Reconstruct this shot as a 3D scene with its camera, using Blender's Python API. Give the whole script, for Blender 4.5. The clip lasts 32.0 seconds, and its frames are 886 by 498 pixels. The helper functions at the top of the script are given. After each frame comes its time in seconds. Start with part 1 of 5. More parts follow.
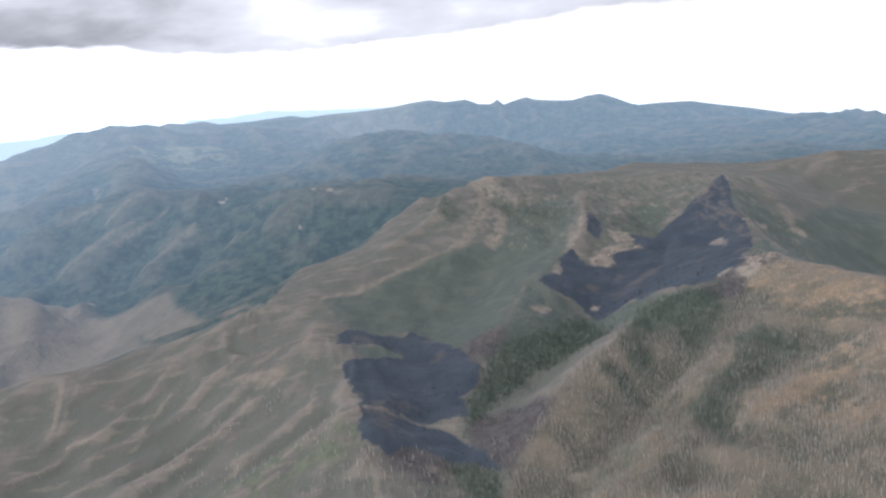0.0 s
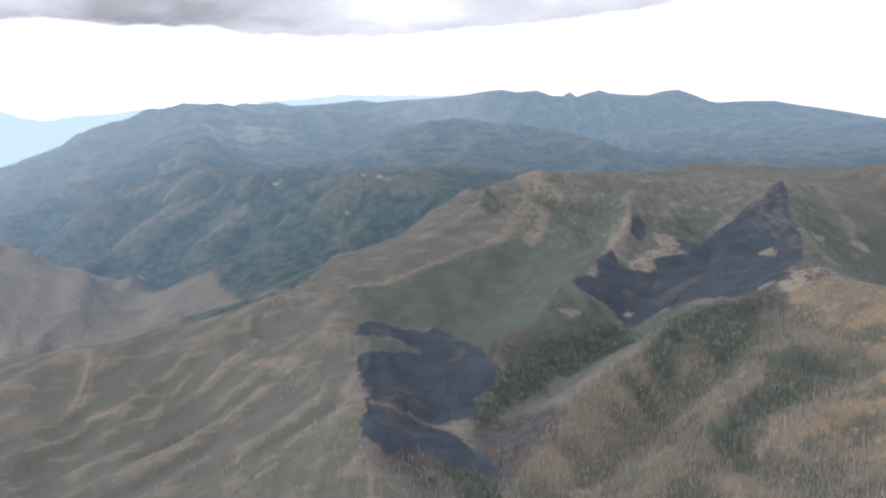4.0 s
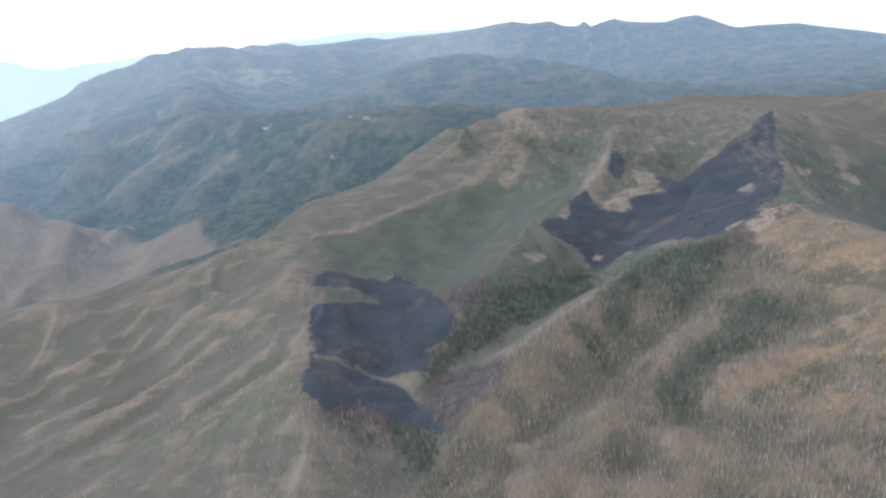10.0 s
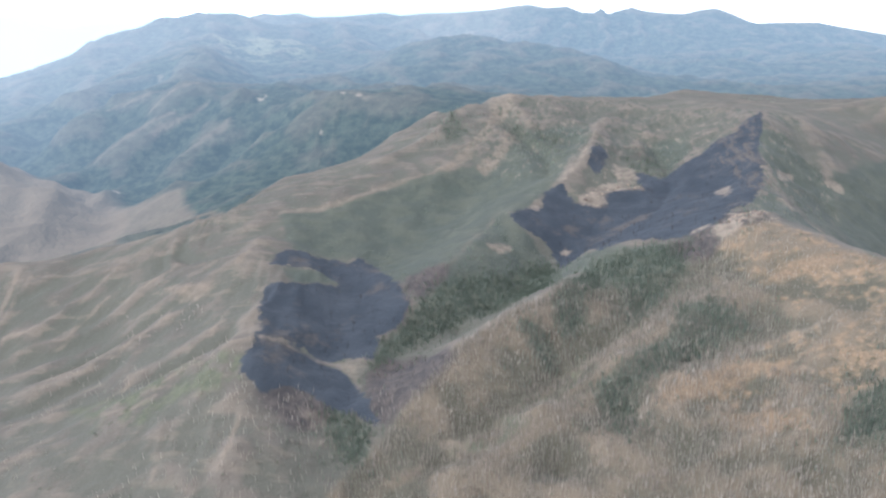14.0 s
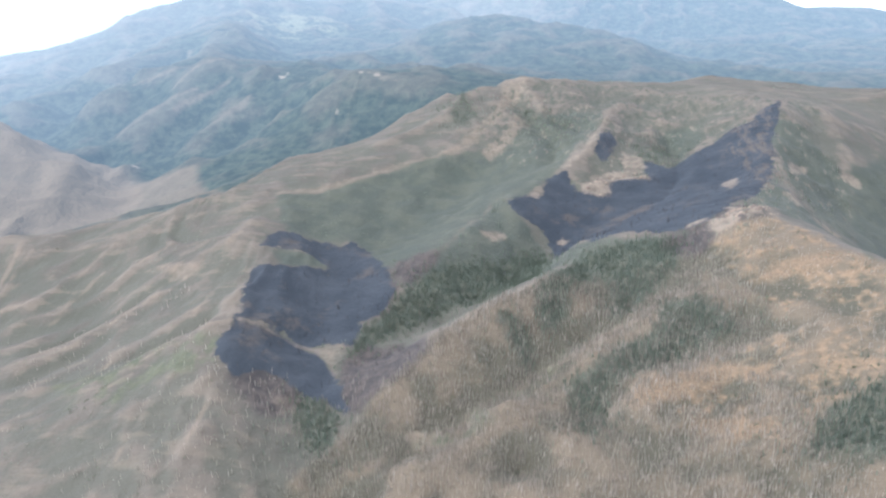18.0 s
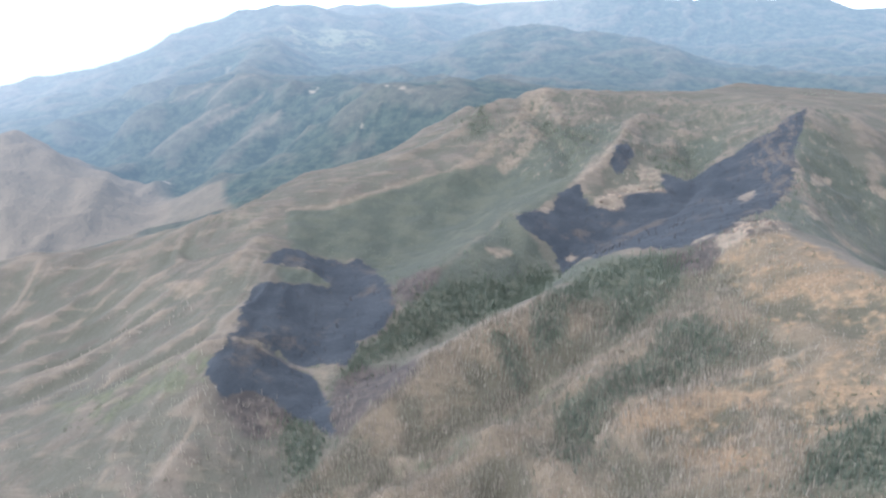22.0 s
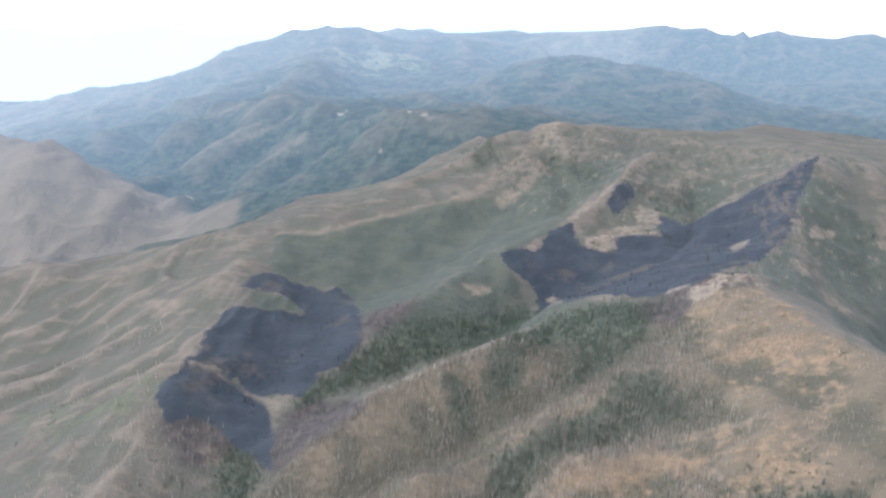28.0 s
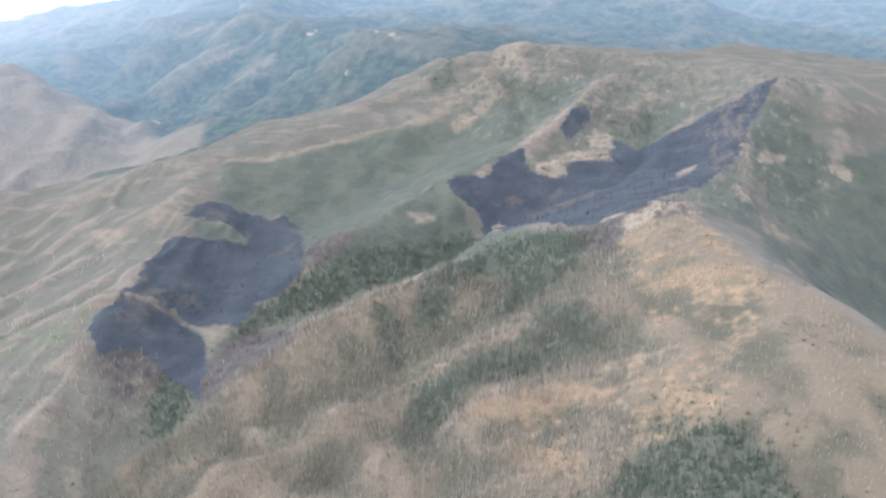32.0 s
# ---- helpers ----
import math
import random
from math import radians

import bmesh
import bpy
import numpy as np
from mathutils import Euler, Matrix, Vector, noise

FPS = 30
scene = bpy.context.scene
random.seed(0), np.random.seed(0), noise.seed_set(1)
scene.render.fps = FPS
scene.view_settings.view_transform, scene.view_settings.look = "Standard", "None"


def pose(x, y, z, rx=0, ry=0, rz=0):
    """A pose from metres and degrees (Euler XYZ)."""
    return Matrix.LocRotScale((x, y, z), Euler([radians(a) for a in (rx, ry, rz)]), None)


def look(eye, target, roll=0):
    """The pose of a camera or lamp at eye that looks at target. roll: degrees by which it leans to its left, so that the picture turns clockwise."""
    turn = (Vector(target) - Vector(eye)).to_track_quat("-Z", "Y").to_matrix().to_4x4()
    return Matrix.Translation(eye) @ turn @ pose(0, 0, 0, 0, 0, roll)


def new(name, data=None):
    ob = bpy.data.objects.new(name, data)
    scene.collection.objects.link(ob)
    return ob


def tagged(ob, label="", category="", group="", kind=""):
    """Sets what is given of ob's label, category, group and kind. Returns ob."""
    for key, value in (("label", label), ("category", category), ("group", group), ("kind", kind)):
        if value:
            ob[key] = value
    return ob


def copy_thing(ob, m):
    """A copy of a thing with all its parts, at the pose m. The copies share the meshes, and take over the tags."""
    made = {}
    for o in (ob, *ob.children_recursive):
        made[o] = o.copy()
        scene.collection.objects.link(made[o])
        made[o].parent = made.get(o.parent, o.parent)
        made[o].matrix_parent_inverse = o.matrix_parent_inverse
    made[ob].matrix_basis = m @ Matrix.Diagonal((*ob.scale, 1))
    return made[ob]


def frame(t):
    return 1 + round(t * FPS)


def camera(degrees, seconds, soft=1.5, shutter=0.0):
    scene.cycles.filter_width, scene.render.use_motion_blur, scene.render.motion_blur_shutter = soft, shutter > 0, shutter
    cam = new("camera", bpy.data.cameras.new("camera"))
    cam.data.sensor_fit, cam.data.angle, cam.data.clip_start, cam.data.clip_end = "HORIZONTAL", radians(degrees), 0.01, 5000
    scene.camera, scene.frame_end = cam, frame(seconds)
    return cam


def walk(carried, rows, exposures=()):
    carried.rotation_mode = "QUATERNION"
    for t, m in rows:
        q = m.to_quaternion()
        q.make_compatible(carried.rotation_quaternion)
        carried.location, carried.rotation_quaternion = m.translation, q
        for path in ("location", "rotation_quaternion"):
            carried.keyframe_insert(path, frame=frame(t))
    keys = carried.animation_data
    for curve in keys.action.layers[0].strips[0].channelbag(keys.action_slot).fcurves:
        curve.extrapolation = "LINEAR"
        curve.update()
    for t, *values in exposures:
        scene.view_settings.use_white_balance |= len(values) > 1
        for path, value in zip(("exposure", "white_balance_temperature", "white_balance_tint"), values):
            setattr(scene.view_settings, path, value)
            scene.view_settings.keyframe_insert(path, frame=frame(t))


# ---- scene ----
cam = camera(57.93, 32.0, soft=2.4)
# seconds, eye, yaw to the left, pitch, lean
PATH = [
    (0, -0.85, 0.15, 398.40, -0.643, -10.997, -4.825),
    (0.5, 6.13, 3.99, 398.08, -1.410, -13.971, -4.303),
    (1, 13.10, 7.82, 397.77, -1.822, -16.135, -3.779),
    (1.5, 20.07, 11.66, 397.46, -2.237, -16.664, -3.105),
    (2, 27.03, 15.51, 397.15, -2.697, -15.438, -2.483),
    (2.5, 34.00, 19.36, 396.85, -1.928, -12.501, -1.680),
    (3, 40.96, 23.21, 396.54, -0.153, -12.435, -1.779),
    (3.5, 47.91, 27.06, 396.25, 3.075, -12.064, -2.146),
    (5.5, 75.63, 42.37, 395.19, 5.815, -9.015, -3.017),
    (6, 82.51, 46.03, 394.94, 5.154, -7.616, -3.402),
    (6.5, 89.38, 49.65, 394.68, 3.930, -5.042, -4.414),
    (7, 96.24, 53.24, 394.43, 5.283, -4.486, -4.923),
    (7.5, 103.09, 56.78, 394.18, 5.255, -2.995, -3.407),
    (8, 109.93, 60.28, 393.94, 6.074, -1.642, -0.707),
    (8.5, 116.78, 63.72, 393.70, 6.056, -0.490, -3.866),
    (9, 123.61, 67.12, 393.48, 6.116, -5.383, -5.234),
    (9.5, 130.44, 70.47, 393.27, 7.160, -13.670, -4.172),
    (10, 137.24, 73.79, 393.09, 7.300, -15.783, -4.830),
    (10.5, 144.02, 77.06, 392.93, 7.595, -18.420, -5.367),
    (11, 150.77, 80.30, 392.79, 7.487, -15.942, -4.605),
    (11.5, 157.50, 83.50, 392.67, 7.193, -15.349, -3.707),
    (12, 164.20, 86.68, 392.56, 6.948, -13.744, -2.548),
    (12.5, 170.89, 89.84, 392.47, 7.015, -14.221, -1.879),
    (13, 177.56, 92.99, 392.40, 7.412, -16.400, -2.035),
    (13.5, 184.21, 96.14, 392.36, 7.781, -16.948, -1.819),
    (15.5, 210.34, 108.78, 392.45, 10.274, -18.680, -1.612),
    (16, 216.76, 112.14, 392.52, 10.866, -19.224, -1.679),
    (16.5, 223.16, 115.55, 392.60, 11.165, -19.475, -1.861),
    (17, 229.53, 118.99, 392.68, 11.220, -19.332, -1.720),
    (17.5, 235.87, 122.48, 392.76, 11.289, -18.934, -1.269),
    (18, 242.17, 126.00, 392.85, 11.354, -18.512, -0.886),
    (18.5, 248.45, 129.56, 392.93, 11.435, -18.137, -0.691),
    (19, 254.69, 133.16, 393.02, 11.423, -17.566, -0.487),
    (19.5, 260.90, 136.79, 393.12, 11.483, -16.756, -0.309),
    (20, 267.09, 140.44, 393.23, 11.670, -15.890, -0.464),
    (20.5, 273.27, 144.11, 393.35, 12.168, -15.076, -0.619),
    (21, 279.44, 147.80, 393.48, 13.161, -15.440, -1.367),
    (21.5, 285.62, 151.50, 393.63, 14.343, -17.324, -2.152),
    (22, 291.81, 155.22, 393.81, 15.326, -17.704, -2.384),
    (22.5, 297.99, 158.95, 394.01, 16.008, -17.816, -2.607),
    (23, 304.18, 162.69, 394.24, 16.299, -17.514, -2.912),
    (23.5, 310.37, 166.43, 394.50, 16.363, -16.995, -2.681),
    (24, 316.56, 170.17, 394.77, 16.324, -16.756, -2.448),
    (24.5, 322.76, 173.91, 395.08, 16.399, -16.797, -2.143),
    (25, 328.97, 177.65, 395.42, 16.684, -17.151, -2.207),
    (25.5, 335.19, 181.38, 395.79, 17.024, -17.455, -2.253),
    (27.5, 360.48, 196.12, 397.89, 18.558, -16.868, -0.585),
    (28, 366.96, 199.73, 398.43, 19.404, -15.974, -0.414),
    (28.5, 373.47, 203.34, 398.98, 19.678, -16.468, -0.971),
    (29, 379.99, 206.95, 399.54, 19.513, -18.567, -1.275),
    (29.5, 386.51, 210.57, 400.12, 19.505, -19.353, -0.947),
    (30, 393.01, 214.20, 400.73, 19.577, -19.956, -0.773),
    (30.5, 399.50, 217.84, 401.35, 19.720, -20.472, -0.839),
    (31, 405.98, 221.49, 401.98, 19.794, -21.007, -0.814),
    (31.5, 412.46, 225.13, 402.63, 19.616, -21.520, -0.920),
    (32, 418.94, 228.79, 403.27, 19.356, -21.696, -0.825),
]
# seconds, stops, white balance
STOPS = [(t, stops + 0.2, 6100 if 5 < t < 9.5 else 5790, 16) for t, stops in (
    (0.0, -0.68), (1.0, -0.35), (2.0, -0.25), (3.0, -0.42), (3.5, -0.6), (5.5, -0.9), (6.0, -1.05), (7.0, -1.6), (8.0, -1.97), (9.0, -2.22), (9.3, -1.9), (10.0, -0.55),
    (10.5, -0.2), (11.0, -0.08), (12.0, -0.45), (13.0, -0.3), (16.0, 0.03), (17.0, 0.09), (18.0, 0.09), (20.0, -0.06), (21.0, -0.25), (22.0, 0.02), (23.0, 0.0), (28.0, -0.16), (30.0, 0.08), (32.0, 0.19))]


def aimed(x, y, z, yaw, pitch, lean):
    return pose(x, y, z, 0, 0, yaw) @ pose(0, 0, 0, 90 + pitch) @ pose(0, 0, 0, 0, 0, lean)


walk(cam, [(t, aimed(*row)) for t, *row in PATH], STOPS)


# ---- sky and sun ----
def nodes_of(owner):
    owner.use_nodes = True
    owner.node_tree.nodes.clear()
    return owner.node_tree.nodes, owner.node_tree.links


def make_sky():
    world = bpy.data.worlds.new("sky")
    scene.world = world
    n, l = nodes_of(world)
    out, back = n.new("ShaderNodeOutputWorld"), n.new("ShaderNodeBackground")
    sky = n.new("ShaderNodeTexSky")
    sky.sky_type, sky.sun_disc = "NISHITA", False
    sky.sun_elevation, sky.sun_rotation = SUN_UP, SUN_TURN
    sky.air_density, sky.dust_density = 1.5, 3.0

    def math_node(op, a, b=None, c=None, clamp=False):
        m = n.new("ShaderNodeMath")
        m.operation, m.use_clamp = op, clamp
        for slot, v in zip(m.inputs, (a, b, c)):
            if v is None:
                continue
            if isinstance(v, (int, float)):
                slot.default_value = v
            else:
                l.new(v, slot)
        return m.outputs[0]

    def blend(fac, a, b):
        m = n.new("ShaderNodeMix")
        m.data_type = "RGBA"
        for slot, v in ((m.inputs[0], fac), (m.inputs[6], a), (m.inputs[7], b)):
            if isinstance(v, tuple):
                slot.default_value = v
            else:
                l.new(v, slot)
        return m.outputs[2]

    def ramp_node(v, lo, hi):
        m = n.new("ShaderNodeMapRange")
        m.interpolation_type = "SMOOTHSTEP"
        l.new(v, m.inputs[0])
        m.inputs[1].default_value, m.inputs[2].default_value = lo, hi
        return m.outputs[0]

    def noise_node(vec, scale, detail, rough=0.55):
        m = n.new("ShaderNodeTexNoise")
        l.new(vec, m.inputs["Vector"])
        m.inputs["Scale"].default_value, m.inputs["Detail"].default_value, m.inputs["Roughness"].default_value = scale, detail, rough
        return m.outputs[0]

    coord = n.new("ShaderNodeTexCoord")
    parts = n.new("ShaderNodeSeparateXYZ")
    l.new(coord.outputs["Generated"], parts.inputs[0])
    x, y, z = parts.outputs
    # the cloud deck seen from below, in plan
    lift = math_node("MAXIMUM", math_node("ADD", z, 0.16), 0.16)
    plan = n.new("ShaderNodeCombineXYZ")
    l.new(math_node("DIVIDE", x, lift), plan.inputs[0])
    l.new(math_node("DIVIDE", y, lift), plan.inputs[1])
    deck = noise_node(plan.outputs[0], 0.9, 6, 0.52)
    deck_big = noise_node(plan.outputs[0], 0.35, 3)
    # its ragged far edge, a few degrees above the horizon
    around = n.new("ShaderNodeCombineXYZ")
    turn = math_node("ARCTAN2", x, y)
    l.new(turn, around.inputs[0])
    ragged = noise_node(around.outputs[0], 7.0, 4)
    stretched = n.new("ShaderNodeCombineXYZ")
    l.new(math_node("MULTIPLY", turn, 6.0), stretched.inputs[0])
    l.new(math_node("MULTIPLY", z, 30.0), stretched.inputs[1])
    wisps = noise_node(stretched.outputs[0], 1.0, 5, 0.6)
    rolls = n.new("ShaderNodeCombineXYZ")
    l.new(math_node("MULTIPLY", turn, 3.6), rolls.inputs[0])
    l.new(math_node("MULTIPLY", z, 9.0), rolls.inputs[1])
    rolls.inputs[2].default_value = 4.2
    billows = noise_node(rolls.outputs[0], 1.0, 6, 0.52)
    lean = math_node("ADD", turn, 0.17)
    bow = math_node("MINIMUM", math_node("MAXIMUM", math_node("MULTIPLY", lean, -0.09), math_node("MULTIPLY", lean, 0.046)), 0.03)
    edge = math_node("ADD", math_node("MULTIPLY", math_node("SUBTRACT", ragged, 0.5), 0.03), math_node("ADD", bow, 0.054))
    edge = math_node("ADD", edge, math_node("MULTIPLY", math_node("SUBTRACT", wisps, 0.5), 0.03))
    cover = ramp_node(math_node("SUBTRACT", z, edge), -0.004, 0.012)
    tone = math_node("ADD", math_node("MULTIPLY", deck, 0.35), math_node("ADD", math_node("MULTIPLY", deck_big, 0.30), math_node("MULTIPLY", billows, 0.62)))
    cloud = blend(ramp_node(tone, 0.50, 0.68), (0.55, 0.55, 0.55, 1), (1.20, 1.19, 1.16, 1))
    cloud = blend(ramp_node(tone, 0.66, 0.80), cloud, (2.0, 1.98, 1.95, 1))
    # the unseen deck overhead is darkened to dim the ground below its lit edge
    cloud = blend(math_node("MULTIPLY", ramp_node(z, 0.30, 0.70), 0.55), cloud, (0.42, 0.45, 0.50, 1))
    # the bright gap under the deck: white to the west, cream further round
    side = ramp_node(turn, -0.62, 0.35)
    gap = blend(side, (5.0, 5.0, 4.9, 1), (3.5, 3.2, 2.5, 1))
    low = blend(side, (2.3, 3.1, 3.5, 1), (1.7, 1.85, 1.85, 1))
    gap = blend(ramp_node(z, -0.02, 0.035), low, gap)
    gap = blend(math_node("MULTIPLY", ramp_node(wisps, 0.5, 0.75), 0.4), gap, (1.9, 1.85, 1.75, 1))
    # grey shafts of rain hang from the deck further round
    falls = n.new("ShaderNodeCombineXYZ")
    l.new(math_node("ADD", turn, math_node("MULTIPLY", z, 0.12)), falls.inputs[0])
    shafts = math_node("MULTIPLY", ramp_node(noise_node(falls.outputs[0], 5.0, 2), 0.36, 0.70), ramp_node(turn, 0.0, 0.2))
    shafts = math_node("MULTIPLY", shafts, ramp_node(z, 0.0, 0.07))
    gap = blend(math_node("MULTIPLY", shafts, 0.6), gap, (1.35, 1.30, 1.18, 1))
    clear = n.new("ShaderNodeVectorMath")
    clear.operation = "SCALE"
    l.new(sky.outputs[0], clear.inputs[0])
    clear.inputs["Scale"].default_value = 0.1
    # clear sky shows through thin places of the deck overhead
    thin = math_node("MULTIPLY", ramp_node(deck_big, 0.62, 0.75), ramp_node(z, 0.5, 0.8))
    cloud = blend(thin, cloud, clear.outputs[0])
    colour = blend(cover, gap, cloud)
    l.new(colour, back.inputs[0])
    back.inputs[1].default_value = SKY_POWER
    l.new(back.outputs[0], out.inputs[0])


SUN_UP, SUN_TURN, SKY_POWER = radians(48), radians(-105), 1.0
make_sky()
sun = new("sun", bpy.data.lights.new("sun", "SUN"))
sun.data.energy, sun.data.angle, sun.data.color = 3.0, radians(6), (1.0, 0.94, 0.86)
# from the west, high over the shoulder
sun.matrix_world = look((-560, -152, 644), (0, 0, 0))


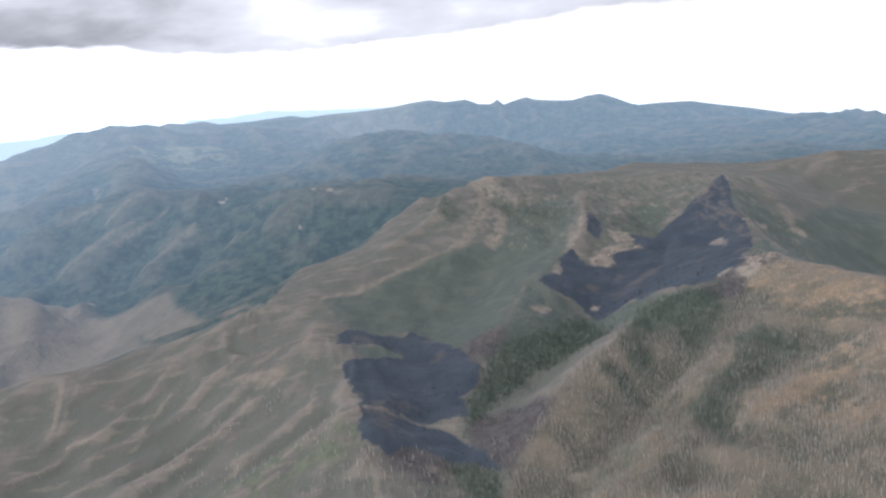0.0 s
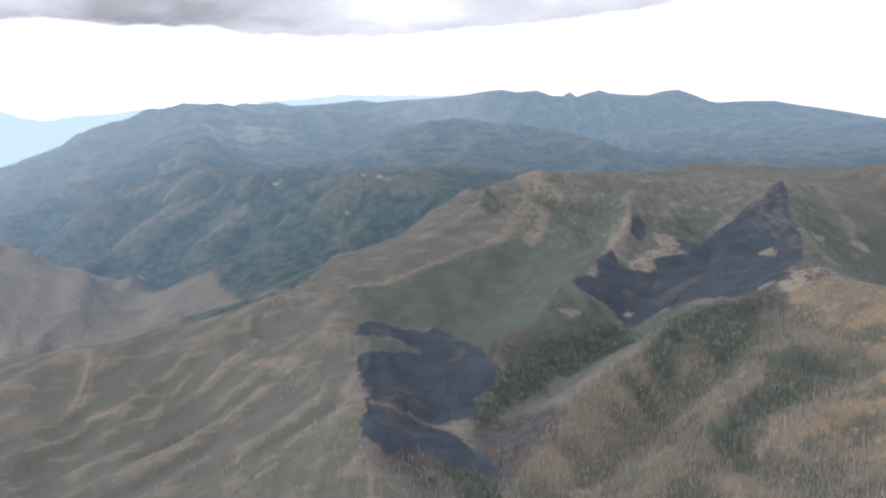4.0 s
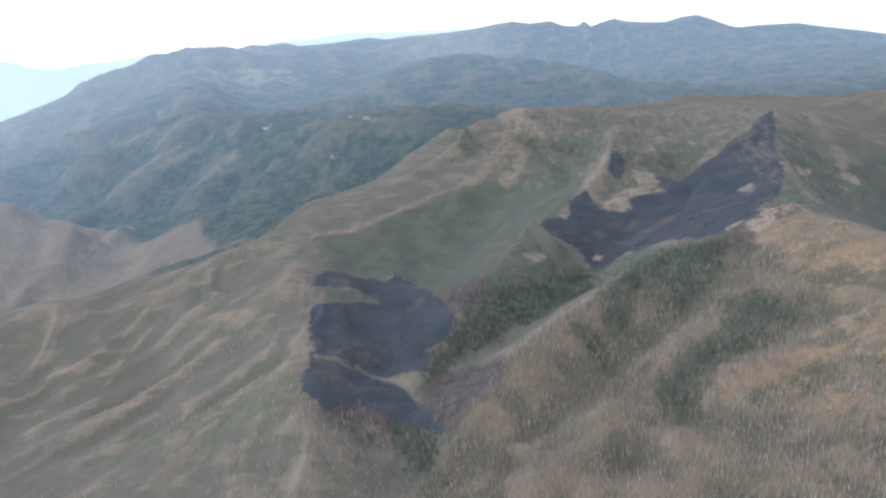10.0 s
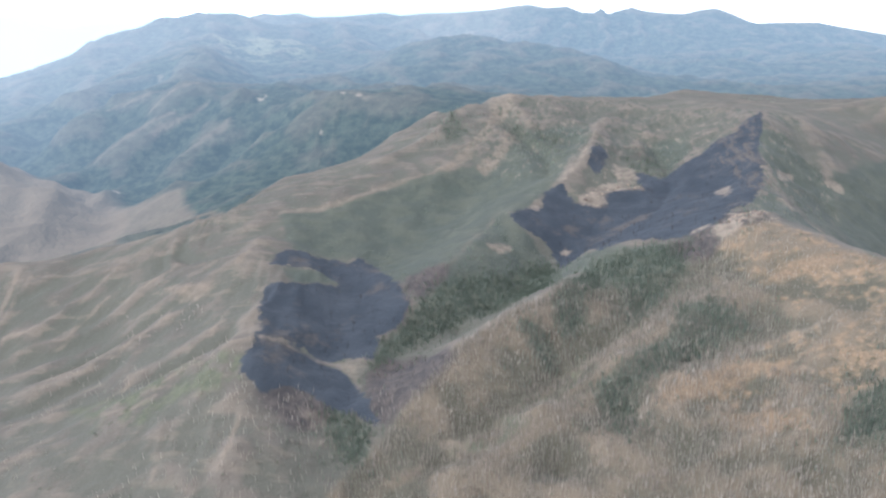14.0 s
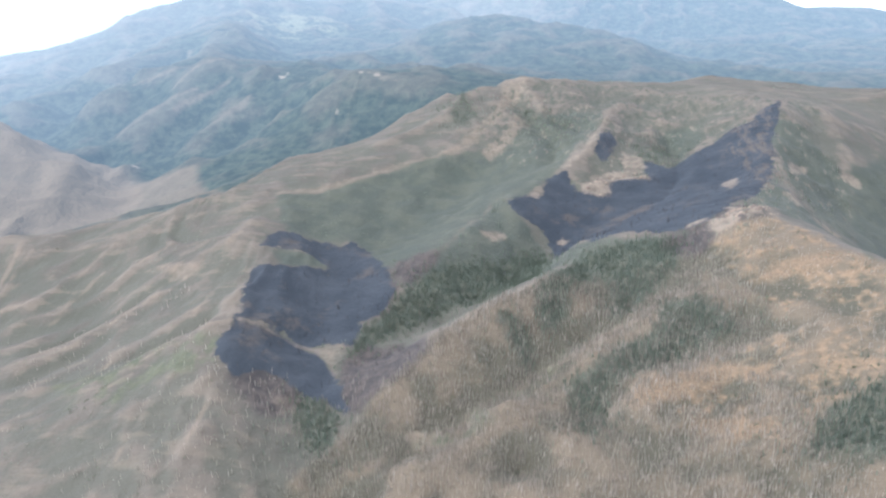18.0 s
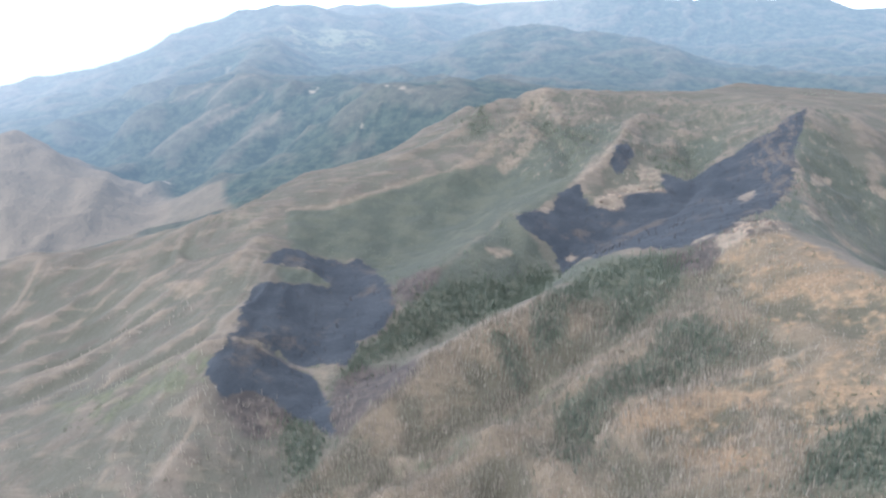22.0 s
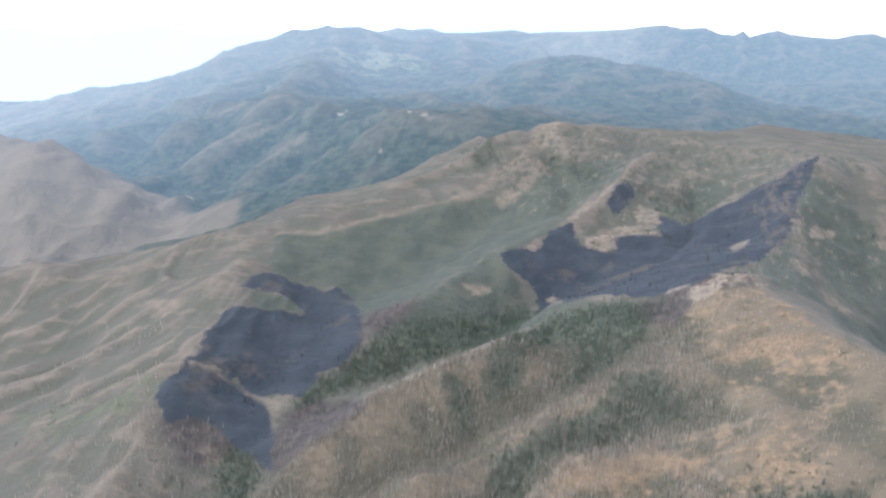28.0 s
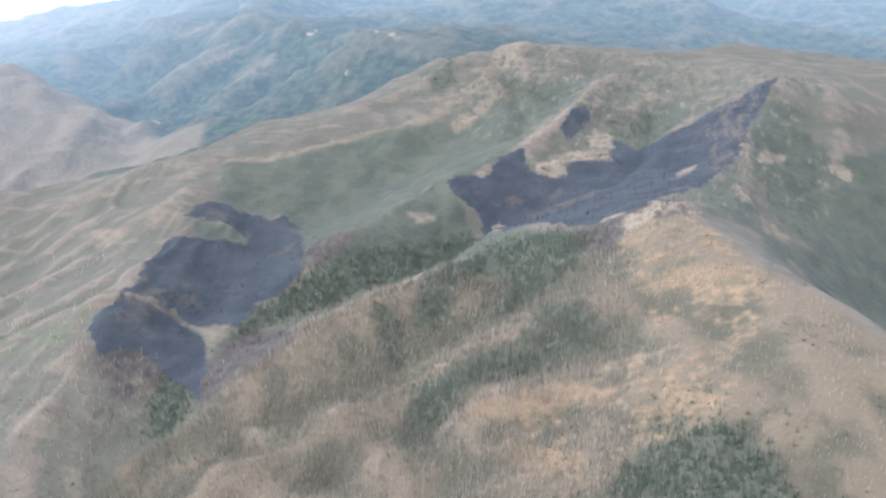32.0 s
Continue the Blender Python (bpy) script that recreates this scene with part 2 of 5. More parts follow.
# ---- landform: crest lines and drainage lines of the plan, metres ----
LAND = {
    "main_ridge": [(560, 690, 158), (532, 735, 164), (513, 765, 168), (495, 790, 167), (470, 815, 170), (440, 836, 173), (393, 913, 180), (410, 990, 170), (435, 1096, 177), (452, 1186, 197), (469, 1265, 222), (452, 1397, 228), (423, 1584, 219), (522, 1557, 212), (645, 1550, 212), (767, 1499, 230), (952, 1478, 230)],
    "crest": [(423, 1584, 219), (271, 1527, 226), (181, 1502, 231), (123, 1494, 237), (52, 1486, 213), (2, 1500, 197)],
    "white_ridge": [(123, 1494, 237), (105, 1400, 212), (84, 1290, 182), (35, 1220, 169), (-65, 1160, 149), (-96, 1120, 144), (-162, 1080, 139), (-232, 1060, 135), (-265, 1045, 129), (-344, 1040, 104), (-409, 1040, 92), (-461, 1030, 77), (-534, 1025, 78), (-680, 1060, 40)],
    "burn_nose": [(-190, 1068, 137), (-152, 969, 124), (-108, 892, 108), (-97, 822, 98), (-80, 727, 89), (-60, 641, 57), (-39, 550, 20)],
    "left_slopes": [(-145, 836, 85), (-223, 818, 59), (-257, 834, 55), (-310, 862, 32), (-439, 869, 7)],
    "left_foot": [(-69, 652, 54), (-160, 670, 39), (-289, 689, 12), (-438, 728, -15)],
    "left_rib": [(-243, 1034, 126), (-282, 951, 80), (-360, 912, 45), (-469, 869, 11)],
    "stream": [(276, 1094, 127), (207, 1018, 100), (158, 927, 85), (94, 852, 65), (35, 776, 55), (-9, 694, 47), (-14, 621, 35), (2, 530, 11)],
    "bowl": [(207, 1018, 100), (302, 1196, 157), (345, 1262, 163), (393, 1366, 200)],
    "bowl_left": [(389, 1115, 157)],
    "bare_spur": [(251, 1396, 194), (243, 1306, 192), (232, 1225, 176), (185, 1159, 152), (141, 1059, 144), (101, 983, 128), (68, 930, 112), (33, 862, 82), (11, 791, 63)],
    "green_gully": [(146, 1396, 205), (114, 1275, 171), (66, 1143, 122), (22, 1033, 98), (-22, 922, 83), (-33, 852, 71), (-29, 791, 61)],
    "spur_front": [(393, 913, 180), (333, 915, 160), (274, 925, 146), (228, 925, 135), (206, 840, 131), (160, 797, 117), (112, 760, 97), (72, 712, 70), (46, 652, 38), (10, 560, 0)],
    "gully_1": [(336, 854, 134), (268, 833, 102), (233, 783, 85), (174, 712, 60), (110, 641, 42), (71, 551, 15)],
    "spur_mid": [(431, 840, 171), (386, 805, 147), (341, 781, 131), (293, 769, 116), (246, 736, 99), (183, 672, 84), (120, 612, 64), (71, 531, 33)],
    "gully_2": [(367, 764, 125), (308, 738, 96), (249, 682, 72), (200, 622, 54), (151, 551, 28)],
    "spur_near": [(445, 785, 161), (407, 749, 142), (372, 727, 125), (318, 699, 105), (282, 685, 95), (229, 632, 79), (171, 551, 51)],
    "gully_3": [(339, 673, 95), (289, 622, 78), (241, 552, 52)],
    "near_face": [(446, 735, 150), (411, 687, 136), (385, 678, 122), (357, 637, 111), (310, 562, 74)],
    "near_right": [(487, 644, 144), (547, 635, 140), (448, 594, 120), (430, 513, 86), (569, 534, 106)],
    "front": [(-386, 388, -44), (15, 338, -49), (313, 371, 11), (611, 393, 61), (909, 494, 99)],
    "right_valley": [(575, 800, 105), (560, 870, 85), (580, 950, 62), (650, 1040, 42), (768, 1143, 20), (909, 1194, 0)],
    "right_slope": [(465, 1006, 150), (495, 1150, 160), (551, 1301, 205), (624, 1296, 168), (706, 1245, 100)],
    "right_slope2": [(663, 1447, 195), (785, 1346, 130), (808, 814, 60), (708, 694, 95)],
    "back_plateau": [(302, 1680, 202), (390, 1690, 204), (432, 1690, 212), (475, 1700, 203), (560, 1733, 190), (645, 1733, 182), (903, 1697, 177)],
    "behind_crest": [(152, 1636, 198), (303, 1895, 151), (604, 1995, 119), (1005, 1995, 103)],
    "v2_side": [(-27, 1594, 150), (-156, 1553, 98), (-294, 1472, 72), (-429, 1407, 50), (-592, 1459, 20), (-692, 1519, 5)],
    "bare_left": [(-130, 1430, 140), (-190, 1360, 122), (-270, 1270, 104), (-330, 1190, 84), (-450, 1150, 50)],
    "forest_ridge": [(102, 1785, 192), (-119, 1725, 201), (-246, 1753, 207), (-379, 1834, 184), (-505, 1935, 172), (-639, 2004, 180), (-747, 2079, 195)],
    "forest_face": [(-274, 1652, 144), (-415, 1692, 101), (-554, 1731, 65), (-720, 1626, 15)],
    "v2": [(-1244, 1808, 39), (-973, 1708, 21), (-702, 1550, 7), (-631, 1419, -1), (-570, 1268, -8), (-629, 1138, -22), (-838, 987, -45)],
    "left_hill": [(-682, 1429, 19), (-769, 1454, 71), (-895, 1511, 114), (-1027, 1571, 146), (-1297, 1551, 144)],
    "left_hill2": [(-812, 1309, 47), (-942, 1239, 35), (-1141, 1188, 9), (-1289, 986, -41)],
    "big_spur": [(-747, 2079, 195), (-862, 2344, 224), (-964, 2645, 242), (-1096, 3045, 272), (-1198, 3376, 300), (-1256, 3556, 330)],
    "forest_rib": [(-862, 2344, 224), (-930, 2193, 172), (-1011, 2046, 122), (-1005, 1869, 56)],
    "forest_rib2": [(-1152, 2493, 195), (-1199, 2242, 155), (-1244, 2051, 105), (-1275, 1909, 61)],
    "rib_gully": [(-1010, 2342, 154), (-1107, 2140, 100), (-1135, 1939, 50)],
    "left_range": [(-1150, 3560, 336), (-1256, 3556, 350), (-1340, 3545, 338), (-1423, 3540, 350), (-1470, 3400, 322), (-1520, 3260, 296), (-1567, 3132, 278), (-1658, 3086, 236), (-1786, 2994, 176), (-1924, 2856, 124), (-2200, 2765, 80), (-2600, 2700, 20)],
    "left_back": [(-2000, 3800, 150), (-2500, 3400, 20)],
    "meadow": [(-1137, 3352, 252), (-919, 3061, 240), (-797, 3009, 194), (-501, 2894, 167)],
    "mid_hill": [(-359, 2480, 204), (-357, 2900, 258), (-203, 2930, 280), (-113, 2950, 294), (-30, 2950, 290), (118, 2950, 252), (371, 2950, 172), (501, 2950, 125)],
    "hill_foot": [(-500, 2344, 176), (-99, 2244, 153), (202, 2295, 147), (702, 2395, 122), (1304, 2296, 106)],
    "basin": [(-450, 3300, 180), (-250, 3600, 190), (367, 3869, 160), (849, 3774, 140), (1499, 3498, 130), (700, 3096, 125), (250, 3350, 150)],
    "far_range": [(-1909, 3994, 160), (-1227, 4150, 300), (-600, 4300, 270), (0, 4300, 270), (600, 4300, 250), (1142, 4300, 190), (1735, 4200, 140), (2600, 3900, 100)],
    "pink_ridge": [(80, 1490, 234), (-17, 1470, 214), (-76, 1400, 183), (-107, 1320, 161), (-168, 1270, 152), (-206, 1220, 150), (-223, 1120, 138), (-232, 1060, 135)],
    "left_fall": [(-1526, 2797, 176), (-1700, 2590, 98), (-1898, 2438, 42), (-2295, 2285, -30)],
    "spur_valley": [(-640, 2300, 140), (-740, 2600, 160), (-880, 2850, 195), (-960, 3000, 225)],
    "left_cove": [(-1250, 2350, 120), (-1340, 2700, 150), (-1390, 3000, 205)],
    "far_back": [(-1500, 4500, 170), (-700, 4620, 190), (0, 4620, 190), (500, 4600, 180), (1000, 4700, 170), (1500, 4560, 90), (2100, 4450, 30)],
    "wood_spur_a": [(-552, 1934, 200), (-611, 1863, 144), (-622, 1733, 76), (-547, 1554, 57)],
    "wood_gully_a": [(-627, 1916, 142), (-675, 1838, 88), (-689, 1748, 39), (-676, 1637, 6)],
    "wood_spur_b": [(-743, 2041, 218), (-782, 1955, 166), (-809, 1855, 105), (-787, 1724, 51)],
    "wood_gully_b": [(-822, 2034, 172), (-893, 1972, 109), (-899, 1867, 55), (-830, 1708, 7)],
    "wood_spur_c": [(-945, 2061, 175), (-1007, 1960, 116), (-967, 1818, 56), (-778, 1592, 43)],
    "wood_gully_c": [(-1171, 2171, 97), (-1154, 2022, 57), (-1039, 1826, 20)],
    "wood_spur_d": [(-1414, 2364, 123), (-1277, 2030, 105), (-1248, 1931, 73)],
    "wood_gully_d": [(-374, 1814, 153), (-449, 1789, 108), (-523, 1734, 62), (-528, 1609, 33)],
    "wood_spur_e": [(-272, 1753, 207), (-340, 1726, 170), (-419, 1719, 127), (-459, 1629, 87)],
}


# spurs (rise above 0) and gullies (below 0): rise, half width, line in plan
CREASES = [
    (13, 42, [(266, 1396), (250, 1313), (233, 1226), (213, 1185), (192, 1153)]),
    (8, 34, [(39, 1454), (16, 1366), (-5, 1314), (-60, 1240)]),
    (5, 34, [(480, 1308), (470, 1231), (453, 1154), (449, 1063), (444, 963)]),
    (-5, 40, [(513, 1325), (521, 1242), (527, 1187), (535, 1127), (538, 1074)]),
    (4, 30, [(540, 1321), (555, 1264), (565, 1215)]),
    (-9, 30, [(108, 1403), (140, 1341), (183, 1258), (182, 1195)]),
    (-7, 28, [(157, 1364), (208, 1316), (243, 1280)]),
    (6, 20, [(116, 1459), (152, 1364), (191, 1255)]),
    (7, 18, [(303, 1153), (282, 1150), (255, 1142), (225, 1126)]),
    (-7, 24, [(330, 1330), (345, 1262), (345, 1180), (320, 1090)]),
    (9, 105, [(-253, 1763), (-335, 1716), (-428, 1700), (-520, 1640), (-560, 1526)]),
    (9, 95, [(-490, 1893), (-545, 1843), (-612, 1776), (-690, 1700), (-726, 1637)]),
    (9, 110, [(-700, 2036), (-709, 1928), (-765, 1873), (-820, 1800), (-856, 1722)]),
    (9, 130, [(-967, 2455), (-870, 2203), (-940, 2033), (-1030, 1930)]),
    (9, 130, [(-1100, 2470), (-1153, 2272), (-1300, 2138), (-1384, 2026)]),
    (-13, 90, [(-413, 1798), (-501, 1772), (-559, 1700), (-622, 1603)]),
    (-13, 90, [(-539, 1889), (-667, 1821), (-729, 1748), (-777, 1655)]),
    (-13, 100, [(-738, 2088), (-800, 1956), (-873, 1870), (-930, 1786)]),
    (-13, 110, [(-1000, 2250), (-1080, 2100), (-1140, 1960)]),
    (-14, 60, [(-6, 1564), (-90, 1492), (-180, 1400), (-280, 1340), (-400, 1300)]),
    (-6, 24, [(-225, 880), (-262, 850), (-310, 835), (-350, 815)]),
    (-6, 24, [(-255, 800), (-297, 773), (-340, 745)]),
    (-6, 24, [(-125, 790), (-170, 765), (-210, 752), (-262, 744)]),
]
# thin pale ribs of the western slope
SPINES = [
    [(-446, 886), (-416, 890), (-390, 907), (-372, 931), (-357, 956), (-347, 972)],
    [(-372, 865), (-358, 875), (-360, 893), (-355, 906), (-336, 930)],
    [(-336, 768), (-325, 779), (-299, 793), (-274, 810), (-262, 815), (-233, 837), (-225, 848), (-208, 858)],
    [(-465, 914), (-470, 948), (-464, 965), (-471, 983)],
    [(-148, 802), (-144, 818), (-143, 835)],
    [(-193, 885), (-191, 908)],
    [(-172, 724), (-160, 737), (-133, 747), (-110, 755), (-93, 768), (-86, 789)],
    [(-245, 722), (-235, 745), (-213, 757)],
    [(-214, 698), (-193, 703), (-168, 713)],
    [(-222, 854), (-230, 887), (-224, 899)],
    [(-71, 674), (-64, 639), (-69, 609)],
    [(-139, 665), (-130, 640), (-123, 613)],
    [(-166, 921), (-161, 946), (-158, 977)],
    [(-477, 904), (-482, 954), (-495, 1001)],
    [(-300, 905), (-285, 935), (-262, 962)],
    [(-520, 830), (-485, 852), (-450, 866)],
    [(-420, 800), (-385, 822), (-360, 838)],
]
CREASES += [(2.8, 20, line) for line in SPINES]
# worn brown ribs of the forested slopes beyond the valley
FAR_SPINES = [
    [(-709, 1928), (-765, 1873), (-800, 1830), (-856, 1772)],
    [(-640, 1960), (-690, 1900), (-735, 1850)],
    [(-545, 1843), (-612, 1776), (-660, 1730)],
    [(-814, 2100), (-850, 2043), (-930, 2013)],
    [(-700, 2036), (-760, 2000), (-790, 1950)],
    [(-1030, 2500), (-990, 2400), (-950, 2300)],
    [(-253, 1763), (-215, 1748), (-170, 1735)],
]
# the skyline of the last range, from west to east
FAR_X = [-2500, -2000, -1576, -1487, -1364, -1268, -1180, -1097, -925, -710, -627, -499, -374, -281, -155, -51, 42, 133, 236, 311, 372, 410, 444, 498, 563, 618, 717, 817, 897, 973, 1054, 1159, 1287, 1462, 1576, 1805, 2012, 2600]
FAR_Z = [20, 180, 318, 338, 362, 349, 356, 332, 333, 346, 329, 337, 337, 339, 347, 361, 368, 350, 355, 324, 319, 340, 311, 327, 341, 323, 310, 303, 321, 326, 295, 248, 251, 246, 222, 179, 134, 60]


def lattice(ix, iy, seed):
    h = (ix * 374761393 + iy * 668265263 + seed * 974711) & 0x7FFFFFFF
    h = ((h ^ (h >> 13)) * 1274126177) & 0x7FFFFFFF
    return ((h ^ (h >> 16)) & 0xFFFF) / 65535.0


def value_noise(x, y, seed):
    ix, iy = np.floor(x).astype(np.int64), np.floor(y).astype(np.int64)
    fx, fy = x - ix, y - iy
    fx, fy = fx * fx * (3 - 2 * fx), fy * fy * (3 - 2 * fy)
    a, b = lattice(ix, iy, seed), lattice(ix + 1, iy, seed)
    c, d = lattice(ix, iy + 1, seed), lattice(ix + 1, iy + 1, seed)
    return (a + (b - a) * fx) * (1 - fy) + (c + (d - c) * fx) * fy


def fbm(x, y, size, seed, octaves=4):
    total, weight, norm = 0.0, 1.0, 0.0
    for n in range(octaves):
        total = total + weight * (2 * value_noise(x / size + 17.3 * n, y / size - 9.1 * n, seed + n) - 1)
        norm, weight, size = norm + weight, weight * 0.5, size * 0.48
    return total / norm


def ribs(x, y, size, seed, octaves=3):
    """Sharp crests and rounded hollows, from -1 to 1."""
    total, weight, norm = 0.0, 1.0, 0.0
    for n in range(octaves):
        v = 2 * value_noise(x / size + 5.7 * n, y / size + 3.3 * n, seed + 31 * n) - 1
        total = total + weight * (1 - 2.2 * np.abs(v))
        norm, weight, size = norm + weight, weight * 0.5, size * 0.5
    return total / norm


def land_stations():
    found = []
    for line in LAND.values():
        found.append(line[0])
        for a, b in zip(line, line[1:]):
            length = math.hypot(b[0] - a[0], b[1] - a[1])
            step = 45 if a[1] < 1450 else 130
            count = max(1, int(length / step))
            for k in range(1, count + 1):
                u = k / count
                found.append(tuple(a[i] + (b[i] - a[i]) * u for i in range(3)))
    found += [(x, y, z) for x, y, z in ((-3500, 1000, -60), (-4300, 2200, -60), (-3500, 3500, -10), (-3000, 2700, -20), (-1500, -1500, -80), (1500, -1500, 0),
              (0, -300, -60), (3500, 500, 60), (3500, 3000, 200), (1800, 1200, 120), (2000, 2500, 130), (0, 5400, 240),
              (-2600, 4800, 180), (2800, 4800, 180), (-1600, 300, -60), (1400, 500, 110))]
    return np.array(found, float)


def fit_land():
    p = land_stations()
    keep = [0]
    for i in range(1, len(p)):
        if np.hypot(*(p[keep][:, :2] - p[i, :2]).T).min() > 6:
            keep.append(i)
    p = p[keep]
    n = len(p)
    far = np.hypot(p[:, None, 0] - p[None, :, 0], p[:, None, 1] - p[None, :, 1])
    soft = np.where((p[:, 1] < 1650) | (p[:, 1] > 3900), 0.5, 3.0)
    side = np.c_[np.ones(n), p[:, :2] / 1000.0]
    a = np.zeros((n + 3, n + 3))
    a[:n, :n] = -far - np.diag(soft)
    a[:n, n:], a[n:, :n] = side, side.T
    w = np.linalg.solve(a, np.r_[p[:, 2], 0, 0, 0])
    return p[:, :2], w


LAND_P, LAND_W = fit_land()


def ramp(v, lo, hi):
    u = np.clip((v - lo) / (hi - lo), 0, 1)
    return u * u * (3 - 2 * u)


def height(x, y):
    x, y = np.asarray(x, float), np.asarray(y, float)
    flat_x, flat_y = x.ravel(), y.ravel()
    z = np.empty(len(flat_x))
    n = len(LAND_P)
    for s in range(0, len(flat_x), 20000):
        cx, cy = flat_x[s:s + 20000], flat_y[s:s + 20000]
        far = np.sqrt((cx[:, None] - LAND_P[:, 0]) ** 2 + (cy[:, None] - LAND_P[:, 1]) ** 2 + 9.0)
        z[s:s + 20000] = -far @ LAND_W[:n] + LAND_W[n] + LAND_W[n + 1] * cx / 1000 + LAND_W[n + 2] * cy / 1000
    z = z.reshape(x.shape)
    out = ramp(y, 1480, 2100)
    wx, wy = x + 14 * fbm(x, y, 90, 61, 2), y + 14 * fbm(x, y, 90, 77, 2)
    # the ribs lean with the fall of the western slopes
    u, v = wx * 0.86 + wy * 0.5, -wx * 0.5 + wy * 0.86
    west = ramp(-x, 60, 200) * (1 - out) * (1 - ramp(y, 930, 990) * ramp(x, -320, -230))
    near = 3.8 * ribs(u / (1 + 1.2 * west), v, 62, 5) + 1.2 * fbm(x, y, 26, 9, 3) + 8.5 * west * ribs(u / 2.8, v, 84, 21, 2)
    # gullies run down the hill beyond the western valley
    hill = ramp(-x, 640, 760) * ramp(y, 1000, 1080) * (1 - out)
    near = near + hill * (24 * (ribs(wx + 0.3 * wy, wy / 3.0, 95, 23, 3) - 0.2))
    bx, by = u + 70 * fbm(x, y, 420, 131, 3), v + 90 * fbm(x, y, 420, 151, 3)
    wide = 30 * (ribs(bx, by / 1.3, 330, 40, 2) - 0.1) + 22 * (ribs(bx / 1.2, by, 150, 44, 4) - 0.1)
    calm = 1 - 0.85 * ramp(y, 4000, 4330)
    z = z + near * (1 - out) + wide * out * calm
    for rise, wide, line in CREASES:
        far = 0.32 * wide
        z = z + rise * crease(x + far * fbm(x, y, 1.6 * wide, 191, 3), y + far * fbm(x, y, 1.6 * wide, 197, 3), line, wide)
    # the last range: a ragged crest with ribs falling towards the valleys
    back = np.abs(y - 4400)
    bend = x + 30 * fbm(x, y, 260, 181, 3) * ramp(back, 0, 200)
    crest = np.interp(bend, FAR_X, FAR_Z)
    crest += (sum(np.interp(bend + k, FAR_X, FAR_Z) for k in (-160, -80, 0, 80, 160)) / 5 - crest) * ramp(back, 0, 70)
    wall = crest - 0.34 * back + 24 * (ribs(bend + 40 * fbm(x, y, 120, 187, 3), 0.9 * y, 170, 171, 4) - 0.2) * ramp(back, 10, 160)
    return np.where(y > 3750, np.maximum(z - 22 * ramp(y, 3750, 4100), wall), z)


def crease(x, y, line, wide):
    """1 on the line, falling to 0 at the half width."""
    p = np.array(line, float)
    (lx, ly), (hx, hy) = p.min(0) - wide, p.max(0) + wide
    near = (x > lx) & (x < hx) & (y > ly) & (y < hy)
    found = np.zeros(x.shape)
    if near.any():
        cx, cy = x[near], y[near]
        best = np.full(cx.shape, 1e9)
        for (ax, ay), (bx, by) in zip(p, p[1:]):
            dx, dy = bx - ax, by - ay
            u = np.clip(((cx - ax) * dx + (cy - ay) * dy) / (dx * dx + dy * dy), 0, 1)
            best = np.minimum(best, np.hypot(cx - ax - u * dx, cy - ay - u * dy))
        found[near] = np.clip(1 - best / wide, 0, 1) ** 1.4
    return found


